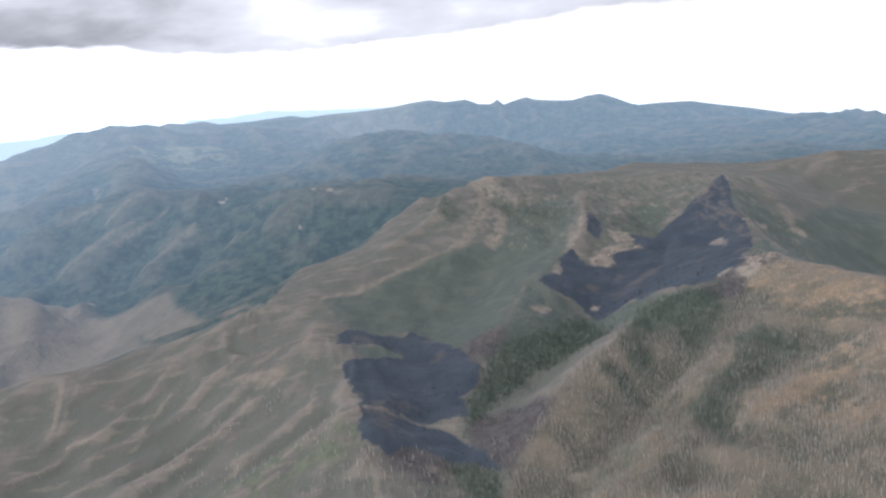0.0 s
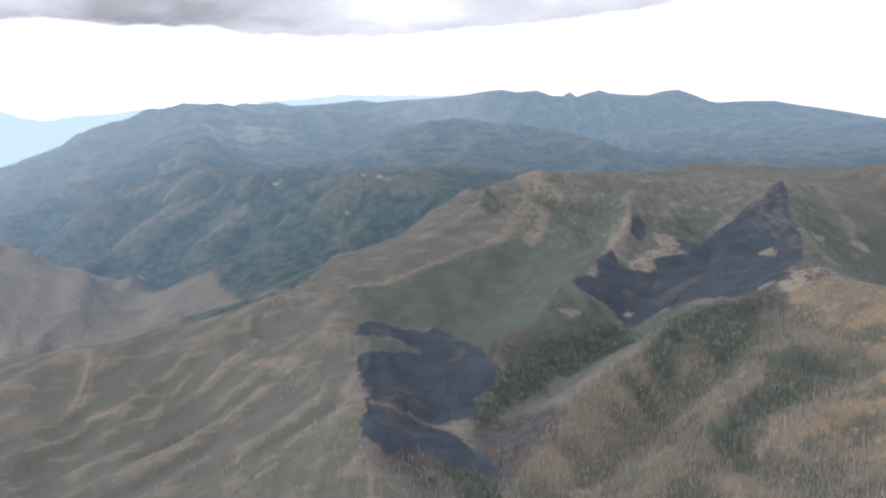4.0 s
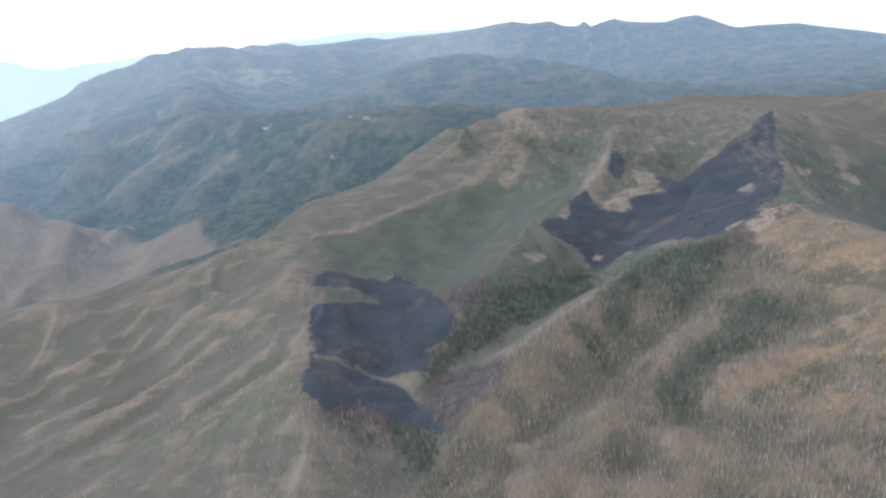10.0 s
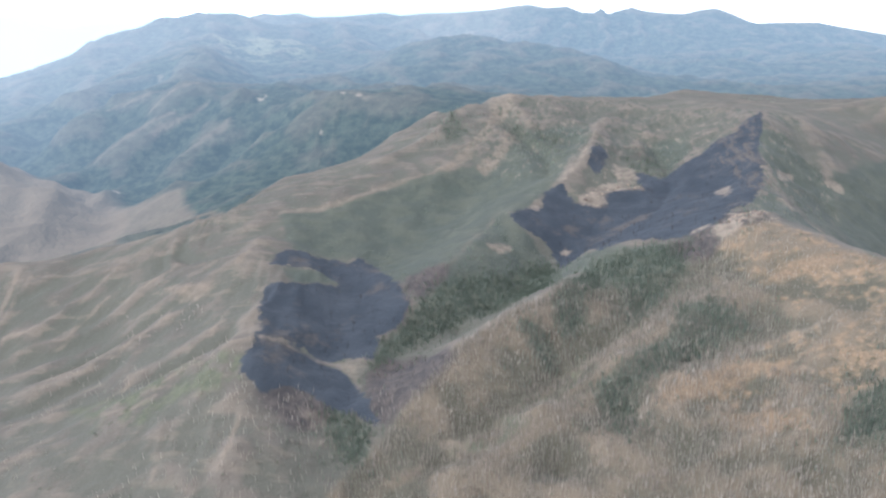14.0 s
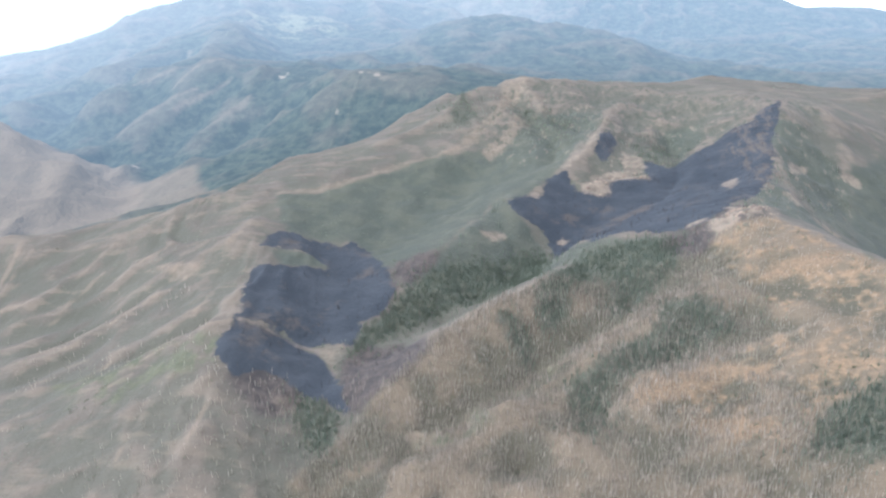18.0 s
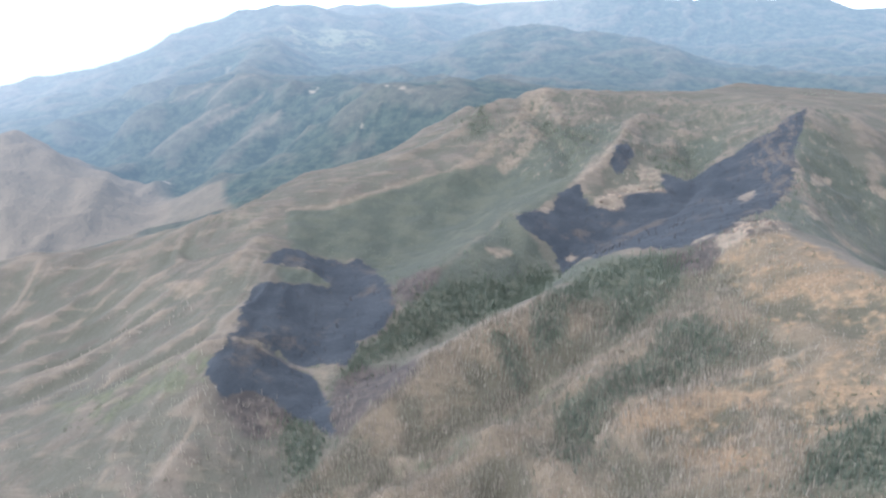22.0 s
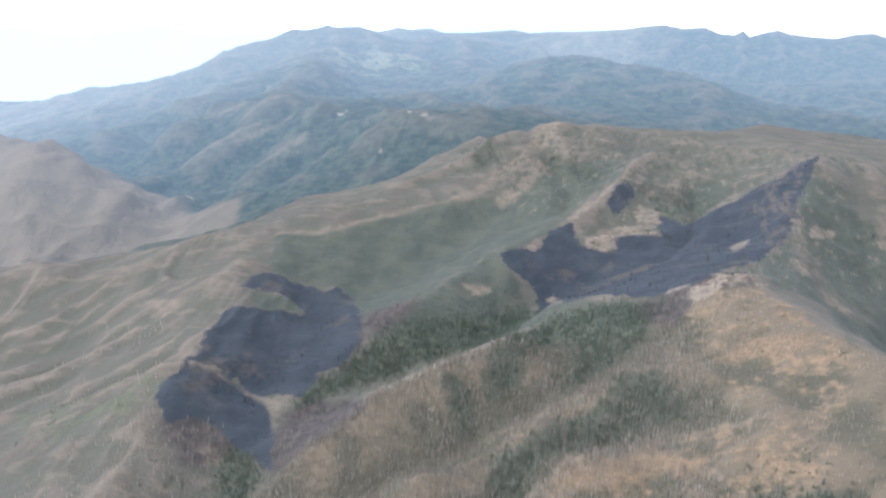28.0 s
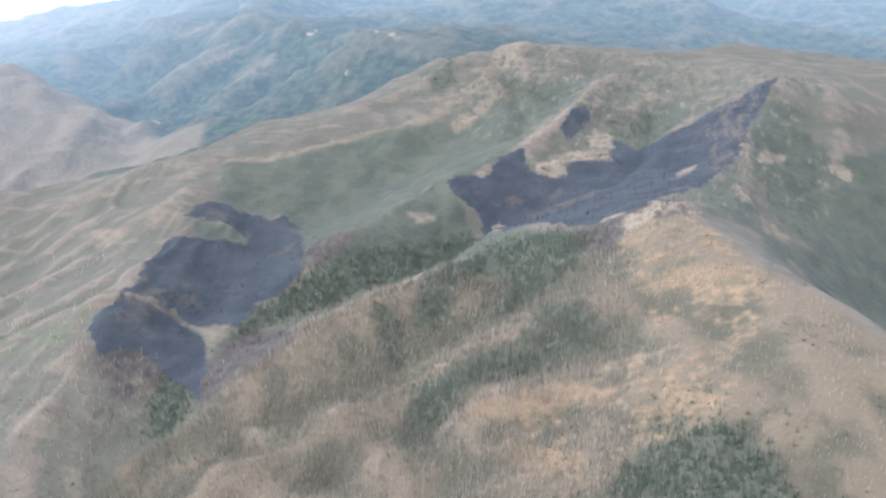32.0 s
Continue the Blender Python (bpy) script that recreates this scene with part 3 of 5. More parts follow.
# ---- what grows where, in plan ----
COVER = {
    "brown_left": [(-253, 918), (-210, 907), (-186, 903), (-181, 886), (-200, 872)],
    "tan_d": [(107, 666), (127, 675), (148, 663), (145, 629), (132, 606), (107, 649)],
    "tan_c": [(371, 811), (401, 820), (430, 821), (442, 820), (443, 801), (422, 795), (391, 798)],
    "tan_b": [(316, 650), (336, 652), (361, 629), (360, 618), (335, 618), (318, 631)],
    "tan_a": [(275, 687), (287, 701), (315, 710), (345, 702), (348, 686), (326, 675), (296, 667), (280, 671)],
    "pad": [(350, 694), (364, 703), (377, 694), (385, 678), (372, 676), (355, 683)],
    "scorch_e": [(3, 871), (-8, 920), (16, 926), (38, 879), (34, 854), (22, 843)],
    "scorch_c": [(33, 906), (34, 923), (51, 932), (71, 929), (65, 915), (52, 895)],
    "gap_green": [(-113, 919), (-84, 931), (-55, 939), (-55, 914), (-72, 901), (-94, 893)],
    "burn_top": [(-125, 922), (-129, 943), (-117, 962), (-96, 965), (-63, 978), (-51, 968), (-46, 934), (-72, 933), (-99, 933)],
    "burn_mid": [(-85, 774), (-94, 816), (-115, 853), (-112, 875), (-93, 892), (-62, 908), (-42, 914), (-53, 969), (-39, 989), (-17, 973), (14, 933), (38, 879), (34, 854), (18, 831), (17, 795), (-23, 793), (-50, 795), (-74, 787)],
    "burn_low": [(-84, 722), (-88, 740), (-86, 767), (-71, 780), (-47, 789), (-15, 781), (7, 755), (30, 720), (44, 694), (23, 707), (-3, 717), (-24, 728), (-48, 723), (-59, 704), (-71, 712)],
    "scorch_a": [(-62, 704), (-48, 723), (-24, 728), (-7, 708), (-10, 688), (-26, 679), (-49, 695)],
    "burn_arm": [(40, 701), (27, 746), (36, 781), (64, 795), (86, 758), (82, 730), (62, 714), (54, 694)],
    "ash_gap": [(-85, 773), (-74, 781), (-49, 787), (-24, 788), (-2, 785), (8, 777), (12, 758), (20, 740), (12, 750), (2, 768), (-18, 784), (-46, 785), (-69, 779)],
    "crest_brush": [(412, 849), (428, 852), (430, 839), (415, 833)],
    "pine_foot": [(5, 675), (-8, 704), (-1, 718), (23, 707), (40, 680), (43, 658), (38, 645), (21, 658)],
    "pine_corner": [(379, 600), (384, 618), (398, 634), (415, 642), (439, 652), (452, 647), (466, 633), (473, 620), (480, 608), (470, 596), (430, 590)],
    "pine_near": [(240, 655), (229, 683), (227, 713), (248, 724), (267, 747), (289, 756), (299, 778), (305, 808), (332, 801), (357, 775), (360, 759), (339, 743), (307, 728), (278, 709), (262, 702), (253, 674), (248, 640)],
    "pine_tongue": [(162, 781), (173, 789), (182, 783), (192, 765), (189, 755), (177, 764)],
    "pine_mid": [(195, 793), (193, 824), (206, 860), (231, 892), (262, 902), (309, 901), (326, 890), (319, 859), (300, 840), (278, 814), (264, 805), (259, 839), (245, 861), (226, 845), (224, 813), (213, 787), (204, 777)],
    "pine_draw": [(21, 779), (22, 820), (41, 870), (58, 906), (87, 923), (131, 946), (174, 984), (189, 985), (190, 876), (152, 896), (110, 878), (71, 849), (55, 824), (34, 788)],
    "burn_bowl": [(137, 1049), (155, 1072), (178, 1083), (178, 1111), (198, 1146), (209, 1123), (226, 1119), (248, 1120), (255, 1137), (282, 1144), (303, 1151), (301, 1199), (330, 1175), (343, 1196), (370, 1209), (397, 1227), (416, 1256), (438, 1256), (462, 1280), (481, 1314), (469, 1238), (455, 1193), (441, 1126), (438, 1097), (425, 1040), (405, 1008), (385, 973), (362, 925), (343, 912), (316, 912), (288, 921), (258, 936), (238, 920), (218, 925), (193, 1019), (181, 1028), (162, 1037)],
    "burn_rim": [(416, 1256), (480, 1308), (468, 1231), (453, 1184), (442, 1123), (446, 1080), (446, 1038), (427, 1017), (418, 1041), (409, 1130), (399, 1182)],
    "bare_cliff": [(221, 1123), (248, 1122), (258, 1140), (282, 1147), (303, 1153), (290, 1170), (271, 1171), (253, 1165), (236, 1153)],
    "scree_patch": [(268, 1200), (276, 1229), (294, 1216), (300, 1187), (290, 1170), (275, 1171)],
    "bare_spur": [(270, 1399), (253, 1341), (236, 1247), (217, 1194), (191, 1157), (194, 1150), (222, 1188), (241, 1234), (258, 1325), (274, 1389)],
    "bare_blob": [(382, 1067), (385, 1033), (395, 1058), (396, 1102), (388, 1106)],
    "scorch_g": [(236, 1200), (243, 1228), (253, 1262), (261, 1242), (257, 1208), (246, 1190)],
    "grass_bowl": [(318, 1290), (332, 1332), (373, 1336), (388, 1281), (366, 1231), (343, 1219), (330, 1267)],
    "pine_bowl": [(304, 1206), (305, 1264), (314, 1283), (330, 1276), (342, 1225), (339, 1189), (325, 1186)],
    "clump": [(13, 1398), (21, 1413), (38, 1391), (43, 1357), (57, 1340), (38, 1302), (20, 1315), (14, 1351)],
    "bush_a": [(113, 1379), (132, 1386), (147, 1358), (157, 1320), (142, 1328), (125, 1350)],
    "bush_b": [(159, 1362), (176, 1353), (201, 1334), (195, 1313), (179, 1311), (166, 1338)],
    "tan_patch": [(79, 1229), (83, 1254), (103, 1288), (105, 1338), (133, 1341), (150, 1287), (149, 1247), (113, 1267), (106, 1220), (91, 1216)],
    "green_shelf": [(164, 1264), (167, 1296), (208, 1316), (240, 1306), (230, 1254), (209, 1215), (183, 1224)],
    "green_right": [(438, 1261), (449, 1233), (481, 1204), (499, 1166), (482, 1066), (456, 1078), (451, 1131)],
    "ledge_d": [(367, 919), (370, 948), (391, 920), (398, 960), (395, 902), (381, 900)],
    "ledge_c": [(347, 907), (359, 908), (364, 911), (370, 905), (362, 891), (355, 888)],
    "ledge_e": [(329, 911), (342, 912), (347, 916), (339, 917)],
    "rock_tip": [(158, 1069), (161, 1098), (171, 1098), (178, 1092), (168, 1075)],
    "foot_rock": [(202, 1021), (206, 1030), (215, 1026), (207, 1012)],
    "spur_bare": [(116, 982), (119, 993), (138, 1001), (141, 990), (129, 979)],
    "streak_right": [(440, 1023), (450, 1039), (454, 1013), (444, 987), (441, 1010)],
    "tan_right_b": [(541, 1197), (558, 1198), (567, 1189), (561, 1183), (544, 1185)],
    "rust_right": [(456, 987), (476, 1000), (492, 987), (478, 947), (461, 950)],
    "scorch_b": [(23, 766), (35, 793), (84, 772), (98, 748), (80, 716), (55, 700), (44, 701)],
    "green_slope": [(-158, 1054), (-102, 1085), (-48, 1153), (20, 1199), (75, 1233), (146, 1182), (182, 1131), (154, 1088), (123, 1068), (74, 937), (22, 916), (-16, 968), (-38, 990), (-76, 980), (-115, 966)],
    "green_spur": [(123, 1068), (141, 1043), (170, 1025), (219, 921), (264, 914), (295, 912), (321, 891), (316, 871), (291, 877), (245, 882), (190, 891), (130, 902), (75, 884), (49, 890), (74, 937)],
    "right_green": [(401, 986), (439, 1080), (449, 1023), (470, 956), (466, 800), (514, 998), (460, 933), (419, 920)],
    "pine_right": [(476, 1090), (519, 1169), (555, 1205), (514, 998), (496, 1010), (476, 1019)],
    "pine_right_top": [(456, 1232), (497, 1243), (525, 1212), (554, 1196), (476, 1090), (454, 1101), (454, 1158)],
    "band": [(118, 1371), (138, 1383), (156, 1341), (174, 1325), (196, 1265), (181, 1260), (150, 1320)],
    "tan_crest": [(355, 913), (397, 902), (425, 868), (439, 842), (452, 822), (466, 800), (451, 719), (419, 712), (396, 753), (376, 792), (362, 848), (335, 883)],
    "tan_near": [(275, 679), (282, 692), (317, 709), (365, 735), (400, 724), (447, 698), (437, 648), (396, 635), (381, 611), (334, 627), (310, 658)],
    "left_green": [(-268, 736), (-205, 745), (-139, 748), (-91, 741), (-79, 709), (-141, 702), (-169, 681), (-205, 678)],
    "ridge_line": [(-162, 1064), (-107, 1098), (-50, 1162), (19, 1202), (67, 1276), (71, 1264), (22, 1188), (-45, 1146), (-101, 1082), (-156, 1051)],
    "pale_streak": [(378, 690), (387, 677), (386, 672), (377, 685)],
    "brush_a": [(343, 686), (354, 688), (356, 647), (347, 643)],
    "brush_b": [(390, 682), (406, 689), (421, 689), (411, 675), (397, 671)],
    "scorch_d": [(312, 891), (323, 910), (338, 907), (349, 887), (341, 875), (323, 879)],
    "craggy": [(234, 1172), (309, 1254), (386, 1251), (480, 1267), (504, 1248), (554, 1196), (530, 1071), (434, 923), (409, 924), (377, 880), (316, 895), (310, 950), (368, 1035), (343, 1163), (304, 1132)],
    "green_draw": [(104, 644), (121, 662), (148, 693), (178, 724), (210, 757), (228, 779), (223, 748), (189, 717), (165, 664), (132, 653), (129, 612)],
    "crest_mid": [(109, 656), (149, 691), (206, 753), (254, 785), (307, 812), (339, 823), (335, 813), (309, 795), (255, 765), (207, 743), (153, 675), (129, 638)],
    "crest_front": [(40, 646), (73, 707), (98, 753), (119, 809), (139, 887), (208, 839), (210, 833), (161, 794), (131, 775), (106, 742), (82, 701), (50, 645)],
    "crest_near": [(255, 682), (280, 691), (329, 726), (368, 737), (417, 732), (417, 725), (368, 726), (330, 712), (282, 679), (259, 666)],
    "bare_back": [(-422, 1066), (-648, 1430), (-612, 1506), (-522, 1519), (-231, 1043), (-535, 1383), (-403, 1067)],
    "scorch_h": [(336, 919), (361, 931), (397, 947), (395, 901), (365, 905), (346, 899)],
    "upper": [(65, 1286), (83, 1424), (139, 1477), (315, 1519), (464, 1360), (536, 1363), (554, 1307), (480, 1271), (386, 1255), (280, 1243), (231, 1207), (178, 1166), (90, 1238)],
    "wash": [(105, 1366), (133, 1354), (155, 1250), (140, 1246), (119, 1299)],
    "pale_foot": [(-19, 695), (-16, 706), (-5, 699), (-2, 687), (-10, 687)],
    "green_upper": [(64, 1137), (94, 1215), (119, 1271), (133, 1346), (163, 1366), (210, 1379), (241, 1358), (224, 1268), (198, 1180), (191, 1151), (169, 1096), (143, 1041)],
    "pink_edge": [(45, 1244), (83, 1370), (63, 1941), (128, 1482), (95, 1355), (56, 1231)],
    "bush_c": [(290, 1252), (327, 1276), (338, 1197), (307, 1173), (295, 1192)],
    "ledge_f": [(464, 1135), (493, 1163), (478, 1117), (462, 1106)],
    "right_wood": [(480, 940), (515, 1000), (556, 1210), (700, 1350), (1000, 1300), (1000, 900), (720, 790), (575, 820)],
    "snag": [(10, 600), (62, 694), (94, 752), (151, 811), (197, 844), (321, 870), (393, 905), (450, 820), (530, 735), (560, 600), (540, 490), (140, 490)],
}


def reach(poly, x, y):
    """Metres inside (+) or outside (-) of an outline."""
    p = np.array(poly, float)
    q = np.roll(p, -1, axis=0)
    best = np.full(x.shape, 1e9)
    inside = np.zeros(x.shape, bool)
    for (ax, ay), (bx, by) in zip(p, q):
        dx, dy = bx - ax, by - ay
        u = np.clip(((x - ax) * dx + (y - ay) * dy) / max(dx * dx + dy * dy, 1e-6), 0, 1)
        best = np.minimum(best, np.hypot(x - ax - u * dx, y - ay - u * dy))
        if ay != by:
            cross = (ay > y) != (by > y)
            inside ^= cross & (x < (bx - ax) * (y - ay) / (by - ay) + ax)
    return np.where(inside, best, -best)


def cover(x, y, *names):
    """The farthest reach into any of the named outlines, with ragged edges."""
    x, y = np.asarray(x, float), np.asarray(y, float)
    wx = x + 7 * fbm(x, y, 34, 301, 3)
    wy = y + 7 * fbm(x, y, 34, 331, 3)
    found = np.full(x.shape, -60.0)
    for name in names:
        p = np.array(COVER[name])
        lo, hi = p.min(0) - 60, p.max(0) + 60
        near = (x > lo[0]) & (x < hi[0]) & (y > lo[1]) & (y < hi[1])
        if near.any():
            found[near] = np.maximum(found[near], reach(COVER[name], wx[near], wy[near]))
    return found


BURN = ("burn_top", "burn_mid", "burn_low", "burn_bowl", "scorch_g")
SCORCH = ("burn_arm", "scorch_a", "scorch_b", "scorch_c", "scorch_d", "scorch_e", "scorch_h")
PINES = ("pine_draw", "pine_mid", "pine_tongue", "pine_near", "pine_corner", "pine_foot")
THICKET = ("clump", "bush_a", "bush_b", "bush_c", "pine_bowl", "band")
GREEN = ("green_upper", "green_shelf", "green_right", "gap_green", "green_slope", "green_spur", "right_green", "grass_bowl", "pine_right", "pine_right_top", "right_wood")
BARE = ("bare_cliff", "bare_blob", "scree_patch", "ledge_c", "ledge_d", "ledge_e", "ledge_f", "foot_rock", "spur_bare", "streak_right", "tan_right_b", "rock_tip")
STREAKS = ("tan_patch", "rust_right", "ridge_line", "pink_edge", "crest_mid", "crest_near", "wash", "brown_left", "tan_d")
LINES = ("ash_gap", "bare_spur", "pale_streak", "pale_foot", "ledge_c", "ledge_e")
BRUSH = ("crest_brush", "brush_a", "brush_b")
TAN = ("tan_crest", "tan_near")
PATCHES = ("pad", "tan_a", "tan_b", "tan_c")


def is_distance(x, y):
    """Beyond the western valley and behind the crest: land with painted haze."""
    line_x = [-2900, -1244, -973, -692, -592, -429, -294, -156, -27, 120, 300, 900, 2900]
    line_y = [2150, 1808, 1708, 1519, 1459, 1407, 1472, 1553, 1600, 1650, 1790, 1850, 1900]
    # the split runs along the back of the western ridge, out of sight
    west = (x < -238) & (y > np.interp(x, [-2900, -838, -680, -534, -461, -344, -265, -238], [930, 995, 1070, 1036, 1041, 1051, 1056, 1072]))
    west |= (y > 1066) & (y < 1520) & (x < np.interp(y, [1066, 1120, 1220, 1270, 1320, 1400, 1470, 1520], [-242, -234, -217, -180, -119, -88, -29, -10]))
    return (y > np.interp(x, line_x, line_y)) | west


# ---- materials ----
def surface(name, rough=0.9):
    m = bpy.data.materials.new(name)
    n, l = nodes_of(m)
    out, b = n.new("ShaderNodeOutputMaterial"), n.new("ShaderNodeBsdfPrincipled")
    b.inputs["Roughness"].default_value = rough
    b.inputs["Specular IOR Level"].default_value = 0.12
    l.new(b.outputs[0], out.inputs[0])
    return m, n, l, b


class Net:
    """Short ways to wire colour nodes."""

    def __init__(self, n, l):
        self.n, self.l = n, l

    def put(self, slot, v):
        if isinstance(v, tuple):
            slot.default_value = (*v, 1) if len(v) == 3 else v
        elif isinstance(v, (int, float)):
            slot.default_value = v
        else:
            self.l.new(v, slot)

    def mix(self, fac, a, b):
        m = self.n.new("ShaderNodeMix")
        m.data_type = "RGBA"
        self.put(m.inputs[0], fac), self.put(m.inputs[6], a), self.put(m.inputs[7], b)
        return m.outputs[2]

    def calc(self, op, a, b=0.0):
        m = self.n.new("ShaderNodeMath")
        m.operation = op
        self.put(m.inputs[0], a), self.put(m.inputs[1], b)
        return m.outputs[0]

    def ramp(self, v, lo, hi):
        m = self.n.new("ShaderNodeMapRange")
        m.interpolation_type = "SMOOTHSTEP"
        self.put(m.inputs[0], v)
        m.inputs[1].default_value, m.inputs[2].default_value = lo, hi
        return m.outputs[0]

    def place(self):
        return self.n.new("ShaderNodeNewGeometry").outputs["Position"]

    def stretch(self, vec, turn, scale):
        m = self.n.new("ShaderNodeMapping")
        self.put(m.inputs["Vector"], vec)
        m.inputs["Rotation"].default_value, m.inputs["Scale"].default_value = (0, 0, turn), scale
        return m.outputs[0]

    def noise(self, vec, size, detail=4, rough=0.55):
        m = self.n.new("ShaderNodeTexNoise")
        self.put(m.inputs["Vector"], vec)
        m.inputs["Scale"].default_value, m.inputs["Detail"].default_value, m.inputs["Roughness"].default_value = 1.0 / size, detail, rough
        return m.outputs[0]

    def attribute(self, name):
        m = self.n.new("ShaderNodeAttribute")
        m.attribute_name = name
        return m.outputs["Fac"]

    def bump(self, b, v, strength, distance):
        m = self.n.new("ShaderNodeBump")
        m.inputs["Strength"].default_value, m.inputs["Distance"].default_value = strength, distance
        self.put(m.inputs["Height"], v)
        self.l.new(m.outputs[0], b.inputs["Normal"])


def ground_material():
    m, n, l, b = surface("hillside", 0.95)
    t = Net(n, l)
    p = t.place()
    broad, patch, small, grain = t.noise(p, 95, 5, 0.6), t.noise(p, 30, 5, 0.62), t.noise(p, 9, 4, 0.6), t.noise(p, 2.2, 3, 0.6)
    drift = t.noise(t.stretch(p, radians(-32), (0.25, 1.2, 1)), 17, 4, 0.6)

    def area(name, soft=0.5, fray=1.0):
        v = t.calc("ADD", t.attribute(name), t.calc("MULTIPLY", t.calc("SUBTRACT", small, 0.5), 14.0 * fray))
        v = t.calc("ADD", v, t.calc("MULTIPLY", t.calc("SUBTRACT", patch, 0.5), 16.0 * fray))
        return t.ramp(v, -soft * 4, soft * 4)

    # dry grass, paler on the ribs, greener in the hollows
    colour = t.mix(t.ramp(broad, 0.38, 0.62), (0.134, 0.126, 0.107), (0.184, 0.165, 0.138))
    hollow = t.attribute("hollow")
    green = t.ramp(t.calc("ADD", t.calc("MULTIPLY", hollow, 0.07), t.calc("ADD", patch, t.calc("MULTIPLY", broad, 0.4))), 0.52, 0.80)
    colour = t.mix(t.calc("MULTIPLY", green, 0.75), colour, (0.116, 0.124, 0.100))
    pale = t.ramp(t.calc("SUBTRACT", t.calc("ADD", drift, t.calc("MULTIPLY", small, 0.25)), t.calc("MULTIPLY", hollow, 0.035)), 0.66, 0.82)
    colour = t.mix(t.calc("MULTIPLY", pale, 0.5), colour, (0.245, 0.212, 0.168))
    # the thin ribs are worn to pale soil
    worn = t.ramp(t.calc("ADD", t.attribute("spine"), t.calc("MULTIPLY", t.calc("SUBTRACT", small, 0.5), 0.9)), 0.30, 0.75)
    colour = t.mix(t.calc("MULTIPLY", t.calc("MULTIPLY", worn, t.ramp(t.noise(p, 40, 3), 0.38, 0.62)), 0.7), colour, t.mix(small, (0.215, 0.185, 0.148), (0.30, 0.255, 0.200)))
    # grey litter under the dead timber, darker in gullies, partly as painted shade
    litter = t.mix(t.ramp(t.calc("SUBTRACT", patch, t.calc("MULTIPLY", hollow, 0.11)), 0.35, 0.68), (0.108, 0.104, 0.076), (0.196, 0.163, 0.118))
    colour = t.mix(t.calc("MULTIPLY", area("snags", 2.0), 0.85), colour, litter)
    tan = t.mix(t.ramp(small, 0.35, 0.68), (0.200, 0.160, 0.112), (0.305, 0.228, 0.150))
    colour = t.mix(t.calc("MULTIPLY", area("streak", 1.2), 0.7), colour, t.mix(t.ramp(small, 0.35, 0.65), (0.205, 0.178, 0.140), (0.28, 0.235, 0.182)))
    colour = t.mix(t.calc("MULTIPLY", area("tan", 2.5), t.ramp(t.calc("ADD", t.calc("MULTIPLY", patch, 0.6), t.calc("MULTIPLY", small, 0.4)), 0.46, 0.62)), colour, tan)
    # bare sandy openings among the dead timber
    sand = t.mix(t.ramp(grain, 0.35, 0.65), (0.215, 0.162, 0.110), (0.31, 0.228, 0.150))
    colour = t.mix(t.calc("MULTIPLY", area("patches", 1.5), 0.7), colour, sand)
    grass = t.mix(t.ramp(patch, 0.4, 0.65), (0.084, 0.103, 0.086), (0.116, 0.130, 0.103))
    colour = t.mix(t.calc("MULTIPLY", area("green", 1.5), 0.9), colour, grass)
    bright = t.mix(t.ramp(small, 0.4, 0.6), (0.116, 0.130, 0.090), (0.150, 0.160, 0.110))
    colour = t.mix(t.calc("MULTIPLY", area("lush", 2.0), t.ramp(patch, 0.42, 0.58)), colour, bright)
    floor = t.mix(t.ramp(small, 0.4, 0.65), (0.086, 0.106, 0.084), (0.126, 0.136, 0.104))
    colour = t.mix(t.calc("MULTIPLY", area("pines", 1.6), 0.85), colour, floor)
    thicket = t.mix(t.ramp(small, 0.35, 0.65), (0.078, 0.094, 0.074), (0.125, 0.132, 0.102))
    colour = t.mix(t.calc("MULTIPLY", area("thicket", 2.0), 0.8), colour, thicket)
    scorch = t.mix(t.ramp(small, 0.35, 0.65), (0.068, 0.064, 0.064), (0.122, 0.108, 0.098))
    colour = t.mix(area("scorch", 1.5, 0.7), colour, scorch)
    rubble = t.mix(t.ramp(t.calc("ADD", t.calc("MULTIPLY", small, 0.6), t.calc("MULTIPLY", patch, 0.4)), 0.38, 0.62), (0.185, 0.160, 0.130), (0.33, 0.28, 0.222))
    # ledges and scree on the rim of the bowl
    crag = t.noise(t.stretch(p, radians(20), (1.0, 0.3, 1)), 9, 4, 0.66)
    colour = t.mix(t.calc("MULTIPLY", area("craggy", 2.5), t.calc("MULTIPLY", t.ramp(crag, 0.55, 0.68), 0.6)), colour, rubble)
    colour = t.mix(t.calc("MULTIPLY", area("craggy", 2.5), t.calc("MULTIPLY", t.ramp(crag, 0.50, 0.40), 0.75)), colour, (0.092, 0.105, 0.082))
    # char, its colour lifted and blued for haze, with grey ash and unburned tufts
    char = t.mix(t.ramp(patch, 0.35, 0.7), (0.046, 0.058, 0.073), (0.065, 0.078, 0.094))
    char = t.mix(t.ramp(t.calc("ADD", t.calc("MULTIPLY", small, 0.6), t.calc("MULTIPLY", drift, 0.5)), 0.70, 0.88), char, (0.080, 0.082, 0.088))
    char = t.mix(t.calc("MULTIPLY", t.ramp(t.noise(p, 48, 5, 0.65), 0.54, 0.68), 0.6), char, t.mix(small, (0.10, 0.088, 0.080), (0.165, 0.145, 0.125)))
    colour = t.mix(area("burn", 0.5, 1.25), colour, char)
    spared = t.ramp(t.calc("ADD", t.calc("MULTIPLY", crag, 0.7), t.calc("MULTIPLY", patch, 0.35)), 0.50, 0.62)
    colour = t.mix(t.calc("MULTIPLY", t.calc("MULTIPLY", area("rim", 2.5), spared), 0.7), colour, t.mix(small, (0.098, 0.090, 0.080), (0.185, 0.155, 0.128)))
